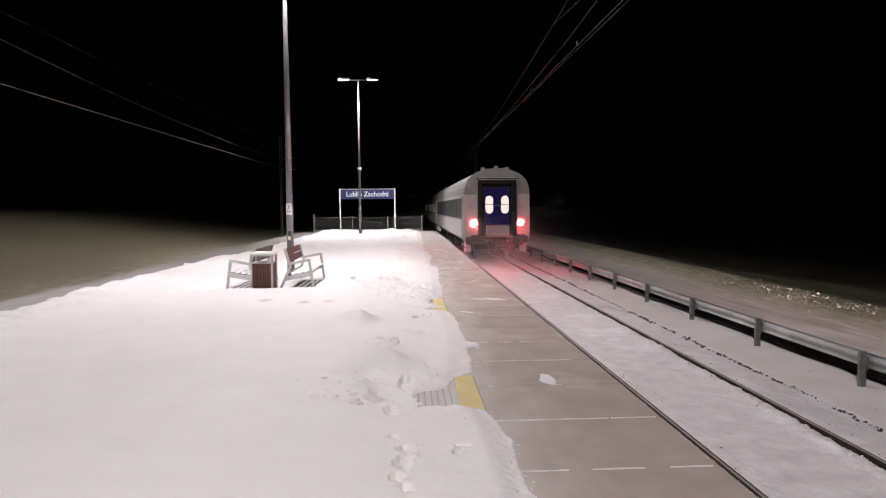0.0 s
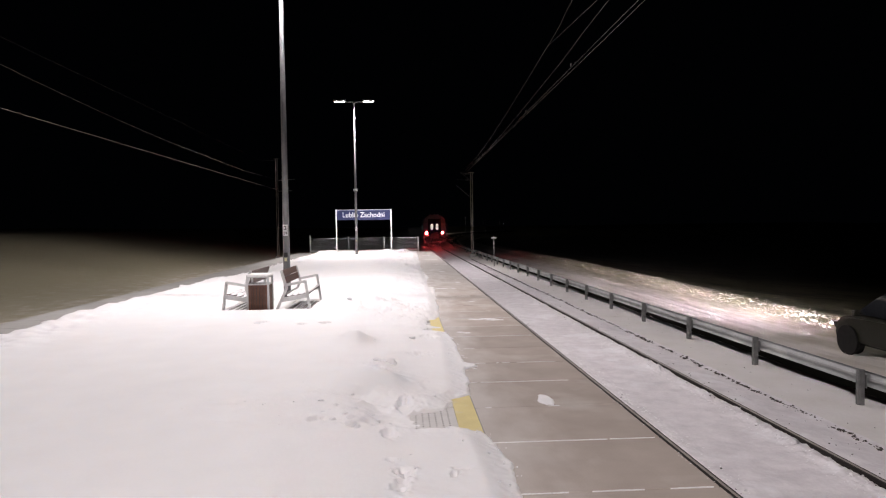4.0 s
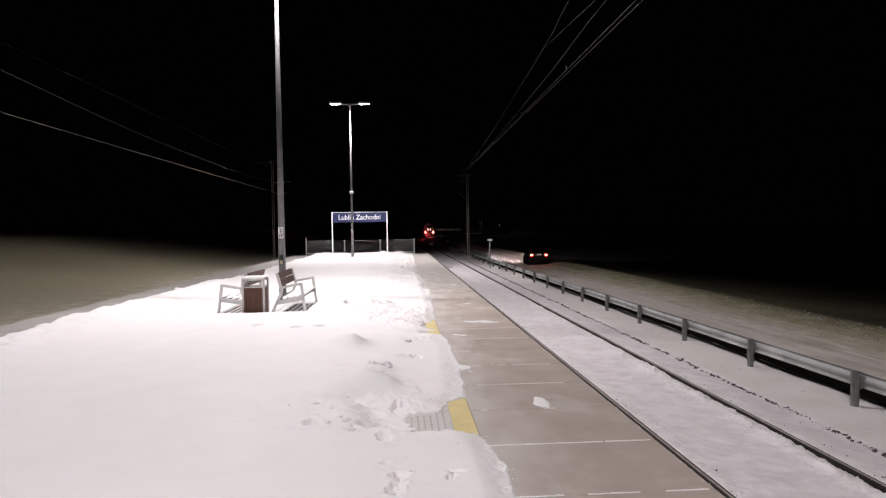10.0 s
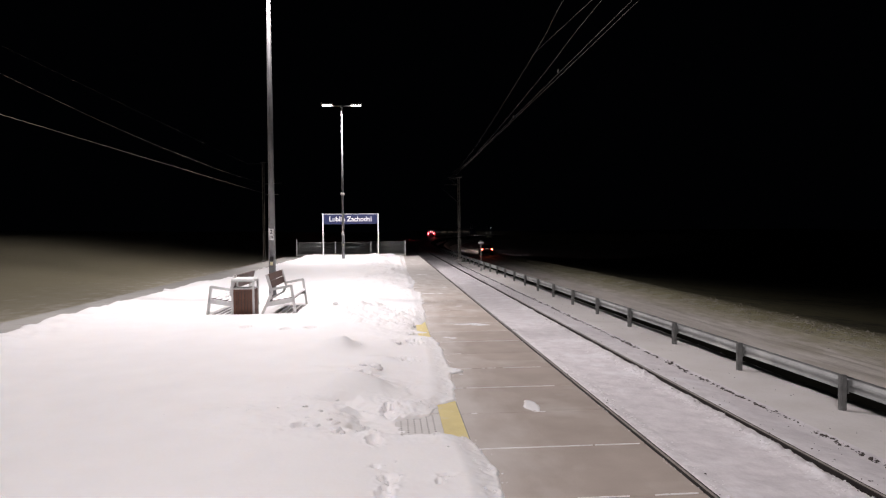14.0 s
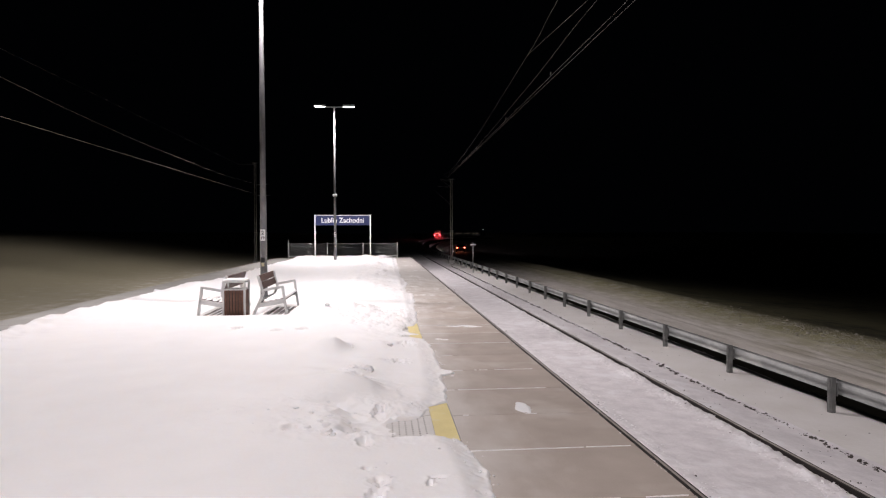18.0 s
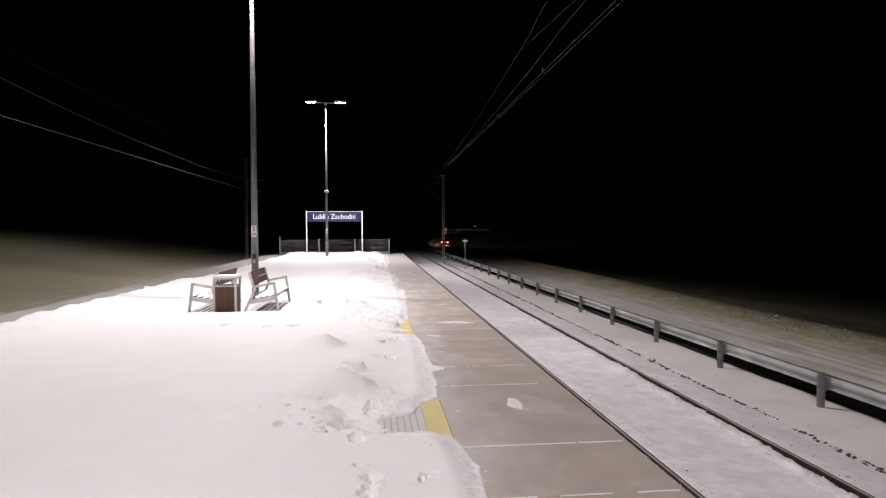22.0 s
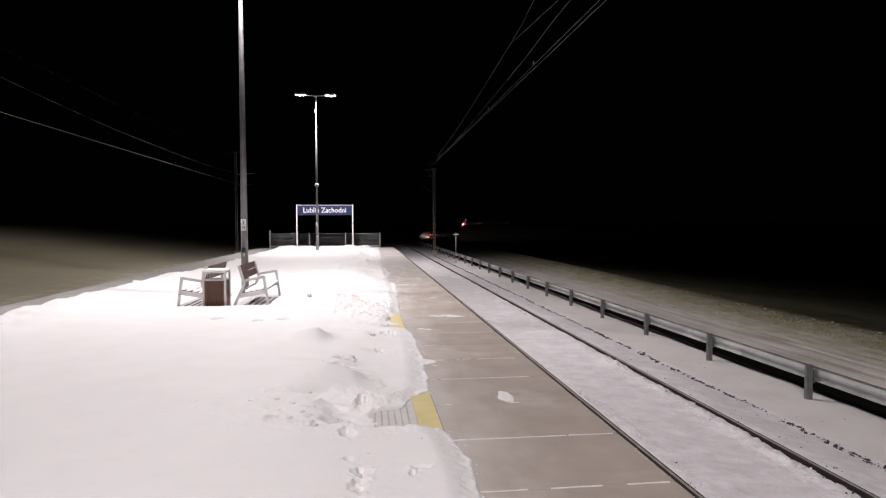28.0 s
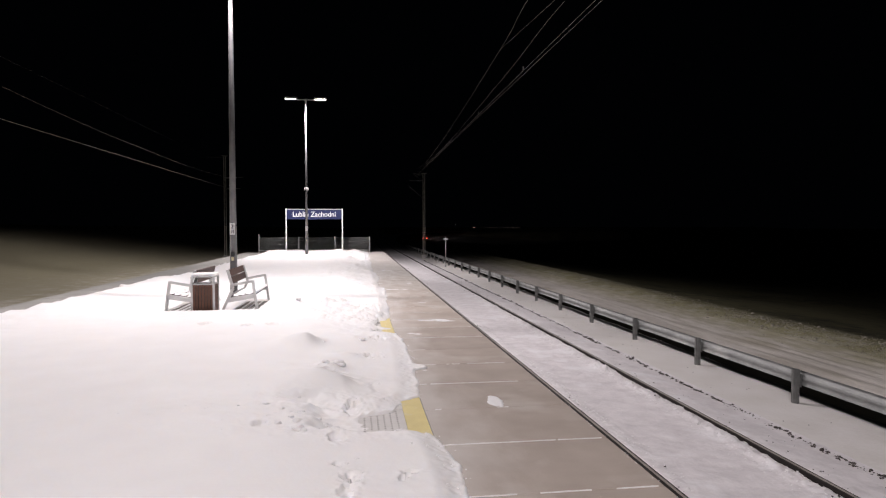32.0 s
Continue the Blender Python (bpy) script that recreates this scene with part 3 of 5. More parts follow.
RAIL_PATH = steps((-60, 60, 6), (60, 520, 8))
RAIL_SHAPE = ((-0.036, 0), (-0.036, -0.03), (-0.01, -0.045), (-0.01, -0.14), (-0.07, -0.165), (-0.07, -0.172), (0.07, -0.172), (0.07, -0.165), (0.01, -0.14), (0.01, -0.045), (0.036, -0.03), (0.036, 0))
for side in (-0.753, 0.753):
    line = [(AXIS + side + bend(y), y, RAIL_Z) for y in RAIL_PATH]
    rail = part("rail", sweep(RAIL_SHAPE, line), RAIL)
    tagged(rail, "dark steel running rail half sunk in snow", "rail", "running rails", kind="structure")
    part("rail_head", sweep(((-0.013, 0.004), (0.013, 0.004), (0.013, -0.002), (-0.013, -0.002)), line), RAIL_HEAD, rail)

rnd = random.Random(5)
spots = []
y = 3.0
while y < 50:
    # small clusters with gaps along the shoulder
    c = 3.27 + 0.06 * noise.noise(Vector((y * 0.7, 0, 0))) + 0.03 * noise.noise(Vector((y * 2.3, 5, 0)))
    for k in range(rnd.choice((1, 1, 2, 2, 3, 5))):
        x, yy = c + rnd.gauss(0, 0.034), y + rnd.gauss(0, 0.06)
        spots.append((x, yy, bed_z(x, yy) + rnd.uniform(-0.004, 0.006), 0.006 + 0.024 * rnd.random() ** 2.2))
    y += rnd.uniform(0.015, 0.06) + (0.2 if rnd.random() < 0.04 else 0)
for k in range(240):
    y = rnd.uniform(3, 40)
    x = rnd.choice((1.03, 2.30, 2.62)) + rnd.gauss(0, 0.05)
    spots.append((x, y, bed_z(x, y) + 0.002, rnd.uniform(0.006, 0.015)))
for k in range(160):
    x, y = rnd.uniform(2.6, 4.2), rnd.uniform(4, 30)
    spots.append((x, y, (bed_z(x, y) if x < 3.35 else ground_z(x, y)) + 0.001, rnd.uniform(0.004, 0.010)))
tagged(clods("ballast_stones", spots, STONE, 3), "dark ballast stones poking out of snow along the track shoulder", "ballast", kind="stuff")
spots = []
for k in range(2600):
    y = rnd.uniform(3, 42) if k % 2 else rnd.uniform(3, 16)
    x = rnd.choice((RAIL_R - 0.12, RAIL_R - 0.16, RAIL_R - 0.22, RAIL_R - 0.3, RAIL_L + 0.12, RAIL_L + 0.2)) + rnd.gauss(0, 0.06)
    if min(abs(x - RAIL_L), abs(x - RAIL_R)) > 0.06:
        spots.append((x, y, bed_z(x, y) + 0.001, 0.003 + 0.014 * rnd.random() ** 3.0))
tagged(clods("track_snow_crumbs", spots, SNOW_CLOD, 8, 0.6), "crumbs of broken snow beside the rail", "snow", kind="stuff")
spots = []
for k in range(9000):
    y = 5 + 65 * rnd.random() ** 1.3
    if noise.noise(Vector((y * 0.35, 9.0, 0))) < -0.25 + rnd.uniform(-0.3, 0.2):
        continue
    v = 9.6 + 3.9 * rnd.random() ** 0.6
    x = v + roadside(y)
    spots.append((x, y, ground_z(x, y) - 0.004, 0.007 + (0.042 if v > 11.3 else 0.02) * rnd.random() ** 3.5))
for k in range(900):
    y = 8 + 56 * rnd.random() ** 1.2
    x = 12.4 + rnd.gauss(0, 0.6) + 0.25 * noise.noise(Vector((y * 0.4, 1.0, 0))) + roadside(y)
    spots.append((x, y, ground_z(x, y) + 0.004, 0.015 + 0.05 * rnd.random() ** 2.5))
tagged(clods("ploughed_snow_lumps", spots, DIRTY_SNOW, 9, 0.65), "lumps of ploughed snow along the roadside bank", "snow", kind="stuff")
spots = []
for k in range(7500):
    y = 6 + 66 * rnd.random() ** 1.1
    v = 10.2 + 3.9 * rnd.random() ** 0.8
    if noise.noise(Vector((v * 1.3, y * 0.5, 3.0))) < rnd.uniform(-0.45, 0.25):
        continue
    x = v + roadside(y)
    spots.append((x, y, ground_z(x, y) + 0.002, 0.005 + 0.024 * rnd.random() ** 3))
for k in range(330):
    y = 6 + 24 * rnd.random()
    x = 12.9 + rnd.gauss(0, 0.7) + roadside(y)
    spots.append((x, y, ground_z(x, y), 0.02 + 0.06 * rnd.random() ** 2))
tagged(clods("bank_snow_crumbs", spots, BANK_SNOW, 12, 0.7), "white snow crumbs caught in the grass of the bank", "snow", kind="stuff")

rnd = random.Random(17)
verts, faces = [], []
for k in range(6000):
    y = 4 + 60 * rnd.random() ** 1.5
    x = 10.9 + abs(rnd.gauss(0, 1.6)) + roadside(y)
    z = ground_z(x, y)
    for j in range(4):
        a, h, w = rnd.uniform(0, 6.28), rnd.uniform(0.015, 0.05), rnd.uniform(0.003, 0.008)
        bx, by = x + rnd.gauss(0, 0.05), y + rnd.gauss(0, 0.05)
        dx, dy = math.cos(a), math.sin(a)
        lean = rnd.uniform(0.2, 0.9) * h
        n = len(verts)
        verts += [(bx - dy * w, by + dx * w, z - 0.01), (bx + dy * w, by - dx * w, z - 0.01), (bx + dx * lean, by + dy * lean, z + h)]
        faces.append((n, n + 1, n + 2))
me = bpy.data.meshes.new("grass_tufts")
me.from_pydata(verts, [], faces)
me.materials.append(STRAW)
tagged(new("grass_tufts", me), "dry olive grass tufts poking through roadside snow", "grass", kind="stuff")

# ---------------------------------------------------------------- platform
platform = tagged(part("platform", box(EDGE_L + 1.32, -1.30, BACK_Y, END_Y, -1.0, -0.004), CONCRETE), "concrete island platform of a railway stop under snow", "platform", kind="structure")
part("edge_beam", box(-1.296, -0.06, BACK_Y, END_Y - 0.01, -1.0, -0.16), CONCRETE, platform, "recessed concrete wall under the platform edge")
part("edge_beam", box(EDGE_L + 0.06, EDGE_L + 1.316, BACK_Y, END_Y - 0.01, -1.0, -0.16), CONCRETE, platform, "recessed concrete wall under the platform edge")
part("yellow_line", box(-1.53, -1.345, BACK_Y, END_Y - 0.02, -0.02, 0.004), YELLOW, platform, "worn yellow safety line")


def tactile_slab():
    bm = bmesh.new()
    for i in range(6):
        for j in range(15):
            x, y = -0.12 + i * 0.056, 0.045 + j * 0.06
            rod((x, y, -0.002), (x, y, 0.003), 0.011, 0.007, 8, bm)
    return bm


tac = part("tactile_slab", box(-0.22, 0.228, 0, 0.93, -0.05, 0.0, 0.004), TACTILE, platform, "studded tactile slab dusted with snow")
stud = part("studs", tactile_slab(), STUD, tac, "rows of dark studs")
for k, y in enumerate((4.84, 5.79, 10.08)):
    o = tac if k == 0 else share(tac)
    o.matrix_basis = pose(-1.76, y, 0.006)
    if k:
        s2 = new("studs", stud.data)
        s2.parent = o

# ---------------------------------------------------------------- platform snow
EDGE_PTS = ((-46, -1.26), (3.2, -1.27), (3.9, -1.25), (4.3, -1.24), (4.5, -1.26), (4.81, -1.30), (5.08, -1.345), (5.18, -1.5), (6.06, -1.53), (6.13, -1.42), (6.20, -1.33), (6.48, -1.30), (6.92, -1.28), (7.38, -1.27), (7.5, -1.12),
            (7.6, -1.14), (7.72, -1.25), (8.41, -1.26), (9.56, -1.27), (9.93, -1.33), (10.3, -1.36), (11.39, -1.42), (11.8, -1.33), (12.7, -1.28), (15, -1.24), (17.5, -1.18), (18.6, -1.30), (21.5, -1.2), (25, -1.3),
            (30, -1.24), (36, -1.2), (41.5, -1.13), (46, -1.13))
# where the thick snow ends inside the thin crust
THICK_PTS = ((-46, -1.33), (3.2, -1.34), (4.5, -1.34), (5.0, -1.41), (5.18, -1.56), (6.02, -1.60), (6.16, -1.47), (6.30, -1.43), (6.81, -1.41), (7.39, -1.39), (8.35, -1.36), (9.24, -1.36), (9.9, -1.40), (10.3, -1.42), (11.39, -1.48), (11.8, -1.38), (12.7, -1.33), (46, -1.33))


# heaps and hollows: x, y, radius along x, radius along y, height
HEAPS = ((-2.62, 8.72, 0.30, 0.30, 0.14), (-2.38, 6.62, 0.46, 0.36, 0.12), (-2.10, 6.48, 0.22, 0.26, 0.05), (-2.55, 6.3, 0.4, 0.3, 0.03), (-2.25, 7.25, 0.24, 0.18, 0.05), (-2.05, 8.0, 0.24, 0.14, 0.035), (-2.75, 7.2, 0.3, 0.2, 0.03), (-3.3, 5.4, 0.5, 0.25, 0.035),
         (-2.55, 12.75, 0.40, 0.40, 0.12), (-2.15, 12.35, 0.30, 0.35, 0.10), (-1.75, 11.9, 0.25, 0.35, 0.07), (-3.03, 12.5, 0.20, 0.2, 0.08), (-2.3, 13.4, 0.3, 0.4, 0.08), (-2.0, 9.2, 0.3, 0.3, 0.05), (-1.8, 16.5, 0.4, 1.2, 0.05), (-2.1, 20, 0.6, 1.6, 0.06), (-2.0, 26, 0.7, 2, 0.10), (-2.4, 33, 0.8, 2.5, 0.12),
         (-2.9, 40.6, 0.9, 0.9, 0.16), (-6.6, 40.8, 0.9, 0.8, 0.12), (-5.0, 41.2, 1.6, 1.0, 0.06), (-1.9, 42.6, 0.6, 0.8, 0.14), (-7.6, 12, 0.5, 3, 0.05), (-7.3, 19, 0.6, 2.5, 0.06),
         (-4.31, 10.56, 0.09, 0.15, -0.10), (-3.63, 10.28, 0.07, 0.12, -0.09), (-3.25, 10.41, 0.075, 0.12, -0.08), (-1.975, 4.06, 0.055, 0.085, -0.025), (-2.005, 3.84, 0.05, 0.08, -0.025), (-1.965, 4.05, 0.024, 0.040, -0.20), (-1.99, 4.11, 0.016, 0.02, -0.20), (-1.985, 3.83, 0.022, 0.038, -0.20), (-2.03, 3.62, 0.04, 0.06, -0.07), (-1.98, 3.5, 0.03, 0.05, -0.05), (-1.66, 4.02, 0.02, 0.028, -0.20), (-1.635, 4.07, 0.028, 0.02, -0.20), (-1.60, 4.13, 0.06, 0.022, -0.05), (-2.07, 4.28, 0.03, 0.03, -0.03), 
         (-2.26, 7.05, 0.07, 0.06, -0.10), (-2.12, 7.0, 0.05, 0.05, -0.05), (-1.98, 5.75, 0.07, 0.2, -0.06), (-2.1, 4.85, 0.06, 0.1, -0.05), (-2.7, 5.1, 0.09, 0.09, -0.03), (-1.75, 8.1, 0.1, 0.12, -0.03), (-1.62, 9.4, 0.12, 0.2, -0.03))


LIP = ((-3.0, 6.1), (-2.6, 5.92), (-2.3, 5.78), (-2.1, 5.64), (-1.95, 5.58), (-1.76, 5.60), (-1.62, 5.66), (-1.57, 5.86), (-1.45, 6.06), (-1.2, 6.14), (-0.9, 6.2))


def snow_z(x, y):
    e = table(EDGE_PTS, y) + 0.02 + smoothstep(12, 18, y) * (0.12 * wobble(0, y, 0.8, 31) + 0.08 * wobble(0, y, 2.3, 32))
    thick = min(e - 0.04, table(THICK_PTS, y) + smoothstep(12, 18, y) * (0.12 * wobble(0, y, 0.8, 31) + 0.08 * wobble(0, y, 2.3, 32)))
    jag = 0.045 * wobble(x, y, 2.6, 1) + 0.022 * wobble(x, y, 6.3, 2) + 0.012 * wobble(x, y, 14, 3) + 0.010 * wobble(x, y, 31, 4)
    fringe = smoothstep(0.0, 0.06, e + 0.01 - x + 0.8 * jag)
    step = smoothstep(0.0, 0.22, thick + 0.07 - x + 0.30 * jag)
    left = -7.95 + 0.16 * wobble(0, y, 0.35, 5) + 0.13 * wobble(0, y, 1.3, 6) + 0.09 * wobble(x, y, 4, 7) + 0.05 * wobble(x, y, 10, 8) + (0.5 * smoothstep(15, 24, y))
    back = smoothstep(0.0, 0.14, x - left)
    h = 0.056 + 0.091 * smoothstep(-1.5, -3.2, x) + 0.03 * wobble(x, y, 0.35, 8) + 0.010 * wobble(x, y, 1.6, 9)
    h += 0.035 * smoothstep(1.2, 0.2, abs(x + 7.6)) * (1 + wobble(x, y, 1.1, 3) + 0.5 * wobble(x, y, 3.7, 3))
    h += smoothstep(0.7, 0.25, abs(x + 7.65)) * (0.045 * wobble(x, y, 2.3, 22) + 0.03 * wobble(x, y, 6, 23))
    # rough band along the swept edge
    band = smoothstep(-2.9, -1.7, x) * smoothstep(0.0, 0.45, wobble(x, y, 0.7, 21) + 0.25) * (0.18 + 0.82 * smoothstep(9.0, 10.5, y))
    h += band * (0.022 * wobble(x, y, 2.6, 11) + 0.012 * wobble(x, y, 7, 12) + 0.006 * wobble(x, y, 17, 13))
    if y < 6.4 and x > -4.2:
        churn = smoothstep(6.4, 5.9, y) * smoothstep(4.6, 5.1, y) * smoothstep(-4.2, -3.0, x)
        h += churn * (0.015 * wobble(x, y, 4, 14) + 0.008 * wobble(x, y, 11, 15) + 0.006 * wobble(x, y, 26, 16))
    # ploughed lumps and the crumbly far end
    plough = smoothstep(-3.2, -2.8, x) * smoothstep(10.7, 11.4, y + 0.4 * (x + 2.4)) * smoothstep(13.9, 13.2, y)
    if plough > 0:
        h += plough * (0.05 * abs(wobble(x, y, 2.9, 41)) + 0.045 * abs(wobble(x, y, 6.5, 42)) + 0.025 * abs(wobble(x, y, 15, 43)))
    if y > 14:
        far_rough = smoothstep(14, 19, y) * smoothstep(-4.5, -2.3, x)
        h += far_rough * (0.05 * wobble(x, y, 1.3, 44) + 0.045 * abs(wobble(x, y, 3.3, 45)))
        h += smoothstep(30, 38, y) * (0.03 * wobble(x, y, 1.2, 46) + 0.04 * abs(wobble(x, y, 2.4, 47)))
    floor_z = 0.012
    for hx, hy, rx, ry, hh in HEAPS:
        if abs(x - hx) < 2.6 * rx and abs(y - hy) < 2.6 * ry:
            d2 = ((x - hx) / rx) ** 2 + ((y - hy) / ry) ** 2
            if hh < 0:
                d = math.sqrt(d2) + 0.6 * wobble(x, y, 9 / (1 + 8 * rx), 51) + 0.45 * wobble(x, y, 24, 52)
                if hh < -0.15 and d < 1.0:
                    floor_z = -0.012
                h += hh * smoothstep(1.06, 0.82, d) + 0.010 * smoothstep(2.4, 1.2, d) * wobble(x, y, 30, 57)
            else:
                d2 = d2 + (((x - hx) / (0.62 * rx)) ** 2 - ((x - hx) / rx) ** 2 if x > hx else 0.0)
                h += 1.08 * hh * math.exp(-1.08 * d2 ** 0.88)
    # drift with a broken lip above the studded slabs
    lip = 0.0
    if 5.0 < y < 9 and -2.9 < x < -1.0:
        past = y - table(LIP, x) + 0.036 * wobble(x, y, 3.1, 1) + 0.03 * wobble(x, y, 6, 55) + 0.014 * wobble(x, y, 17, 56)
        lip = smoothstep(-0.02, 0.05, past)
        # a crumbled foot below the smooth top
        foot = lip * (1 - smoothstep(0.06, 0.34, past)) * smoothstep(-2.7, -2.3, x)
        h = h * (1 - 0.62 * foot) + foot * (0.016 * abs(wobble(x, y, 8, 53)) + 0.012 * wobble(x, y, 19, 54) + 0.006 * wobble(x, y, 37, 57))
        dent = smoothstep(0.30, 0.0, abs(x + 1.9 + 0.35 * (y - 6.6))) * smoothstep(6.1, 6.4, y) * smoothstep(7.1, 6.8, y)
        h -= 0.012 * dent * smoothstep(-0.1, 0.3, wobble(x, y, 5, 52) + 0.1)
    # wind-scoured hollow round the benches
    scoop = smoothstep(-6.15, -5.75, x) * smoothstep(-3.45, -3.95, x) * smoothstep(12.15, 12.5, y) * smoothstep(17.2, 15.2, y)
    h = h * (1 - 0.85 * scoop) + 0.015 * scoop
    h = max(h, floor_z)
    # bare paving under the two seats
    for c in (-4.13, -5.38):
        seat = smoothstep(0.27, 0.22, abs(x - c) + 0.03 * wobble(x, y, 4, 71)) * smoothstep(13.05, 13.15, y) * smoothstep(15.0, 14.9, y)
        h = h * (1 - seat) - 0.02 * seat
    low = 0.017 + 0.010 * wobble(x, y, 7, 18) + 0.009 * wobble(x, y, 19, 19)
    h = h * step + low * (1 - step)
    # thin cover over the studded slabs
    n1 = 0.10 * wobble(x, y, 4, 4) + 0.05 * wobble(x, y, 11, 5)
    thin = smoothstep(-2.42, -2.12, x + n1) * smoothstep(5.00, 5.14, y + 0.5 * n1) * (1 - lip) * smoothstep(6.3, 6.2, y)
    h = h * (1 - thin) + (0.012 + 0.010 * wobble(x, y, 6, 91) + 0.005 * wobble(x, y, 17, 92)) * thin
    bare = smoothstep(-1.95, -1.76, x + 1.1 * n1) * smoothstep(5.02, 5.10, y + 0.4 * n1) * (1 - lip) * smoothstep(6.3, 6.2, y)
    bare2 = smoothstep(-1.75, -1.6, x + n1) * smoothstep(10.0, 10.1, y + jag) * smoothstep(11.5, 11.3, y) * (1 if wobble(x, y, 2.5, 6) > -0.1 else 0.3)
    h = h * (1 - bare) * (1 - bare2)
    return h * fringe * back - 0.02 * (1 - fringe * back) - 0.02 * max(bare, bare2 * 0.8)


sx = steps((-8.4, -7.0, 0.06), (-7.0, -5.8, 0.1), (-5.8, -3.7, 0.03), (-3.7, -2.9, 0.035), (-2.9, -2.2, 0.016), (-2.2, -0.95, 0.012))
sy = steps((-44.5, -12, 0.8), (-12, 0, 0.25), (0, 2.8, 0.08), (2.8, 8.6, 0.015), (8.6, 14, 0.03), (14, 17, 0.06), (17, 30, 0.12), (30, 44.6, 0.2))
tagged(sheet("platform_snow", sx, sy, snow_z, SNOW), "thick uneven snow lying on the platform with footprints and heaps", "snow", kind="stuff")
rnd = random.Random(11)
spots = []
for k in range(260):
    y = rnd.uniform(3.2, 16) if k % 3 else rnd.uniform(3.2, 44)
    x = table(EDGE_PTS, y) + abs(rnd.gauss(0, 0.07)) * rnd.choice((-2.2, -1, 0.4)) + 0.0
    if 5.1 < y < 6.4 and x > -1.6:
        continue
    z = max(0.0, snow_z(x, y))
    spots.append((x, y, z + 0.004, rnd.uniform(0.004, 0.013)))
for k in range(130):
    a = rnd.choice(((-2.45, 5.35, 0.28, 0.22), (-2.0, 5.0, 0.25, 0.06), (-2.35, 11.6, 0.5, 0.5), (-2.0, 4.1, 0.1, 0.15), (-2.2, 7.2, 0.12, 0.12), (-2.7, 5.6, 0.3, 0.3), (-3.3, 5.4, 0.35, 0.14), (-2.3, 12.6, 0.4, 0.6), (-1.8, 12.0, 0.3, 0.6), (-1.75, 6.5, 0.3, 0.12)))
    x, y = rnd.gauss(a[0], a[2]), rnd.gauss(a[1], a[3])
    if x < -1.5:
        spots.append((x, y, max(0, snow_z(x, y)) - 0.003, rnd.choice((0.005, 0.006, 0.008, 0.010, 0.014, 0.02))))
for k in range(420):
    y = rnd.uniform(2.4, 15)
    spots.append((0.002 - abs(rnd.gauss(0, 0.010)), y, 0.0, rnd.uniform(0.0015, 0.0045) * (1.3 if noise.noise(Vector((y * 2, 1, 0))) > 0 else 0.4)))
for x, y, r in ((-2.29, 7.38, 0.05), (-2.14, 7.36, 0.075), (-2.10, 7.30, 0.05), (-3.03, 12.5, 0.075), (-2.39, 4.99, 0.05), (-2.34, 4.95, 0.035), (-2.42, 5.22, 0.045), (-2.47, 5.30, 0.03), (-2.56, 5.14, 0.04), (-2.58, 5.58, 0.03), (-2.43, 5.49, 0.04), (-2.40, 5.53, 0.03),
                (-2.72, 5.68, 0.03), (-2.20, 5.32, 0.03), (-2.13, 5.22, 0.035), (-2.25, 5.45, 0.022), (-2.66, 5.36, 0.022), (-2.11, 5.06, 0.04), (-1.86, 9.05, 0.055), (-2.38, 8.75, 0.035), (-2.22, 7.6, 0.04), (-2.47, 6.02, 0.025)):
    spots.append((x, y, snow_z(x, y) + r * (0.30 if r > 0.048 else -0.12), r))
tagged(clods("snow_clods", spots, SNOW_CLOD, 4, 0.6), "broken clods of trampled snow along the swept strip", "snow", kind="stuff")


def snow_patch(bm, x, y, rx, ry, seed):
    """A thin lobed scrap of snow with a domed top."""
    rings = []
    for k, (f, z) in enumerate(((1.0, 0.0), (0.95, 0.004), (0.6, 0.006))):
        ring = []
        for j in range(26):
            a = j * math.tau / 26
            r = f * (1 + 0.40 * noise.noise(Vector((math.cos(a) * 1.3, math.sin(a) * 1.3, seed))) + 0.22 * noise.noise(Vector((math.cos(a) * 3.5, math.sin(a) * 3.5, seed + 9))))
            ring.append(bm.verts.new((x + rx * r * math.cos(a), y + ry * r * math.sin(a), z)))
        rings.append(ring)
    for a, b in zip(rings, rings[1:]):
        for j in range(26):
            bm.faces.new((a[j], a[(j + 1) % 26], b[(j + 1) % 26], b[j]))
    bm.faces.new(rings[-1])


bm = bmesh.new()
snow_patch(bm, -0.64, 5.96, 0.075, 0.19, 1.0)
for k, (px, py, n, w) in enumerate(((-0.72, 11.3, 3, 0.12), (-0.35, 11.25, 3, 0.14), (-0.75, 17.3, 3, 0.14), (-0.95, 9.9, 2, 0.10), (-0.9, 25, 3, 0.14), (-0.6, 24, 2, 0.12), (-0.8, 33, 3, 0.2), (-0.45, 19, 2, 0.1), (-0.55, 14.2, 2, 0.1), (-1.02, 7.4, 1, 0.03), (-0.5, 28.5, 2, 0.2), (-0.9, 38, 3, 0.2))):
    for j in range(n):
        snow_patch(bm, px + rnd.gauss(0, w * 1.5), py + rnd.gauss(0, w * 0.6), rnd.uniform(0.4, 1.0) * w * 0.9, rnd.uniform(0.3, 0.6) * w, k * 3.1 + j)
tagged(part("snow_patches", bm, SNOW_CLOD, smooth=True), "small flat patches of snow left on swept slabs", "snow", kind="stuff")


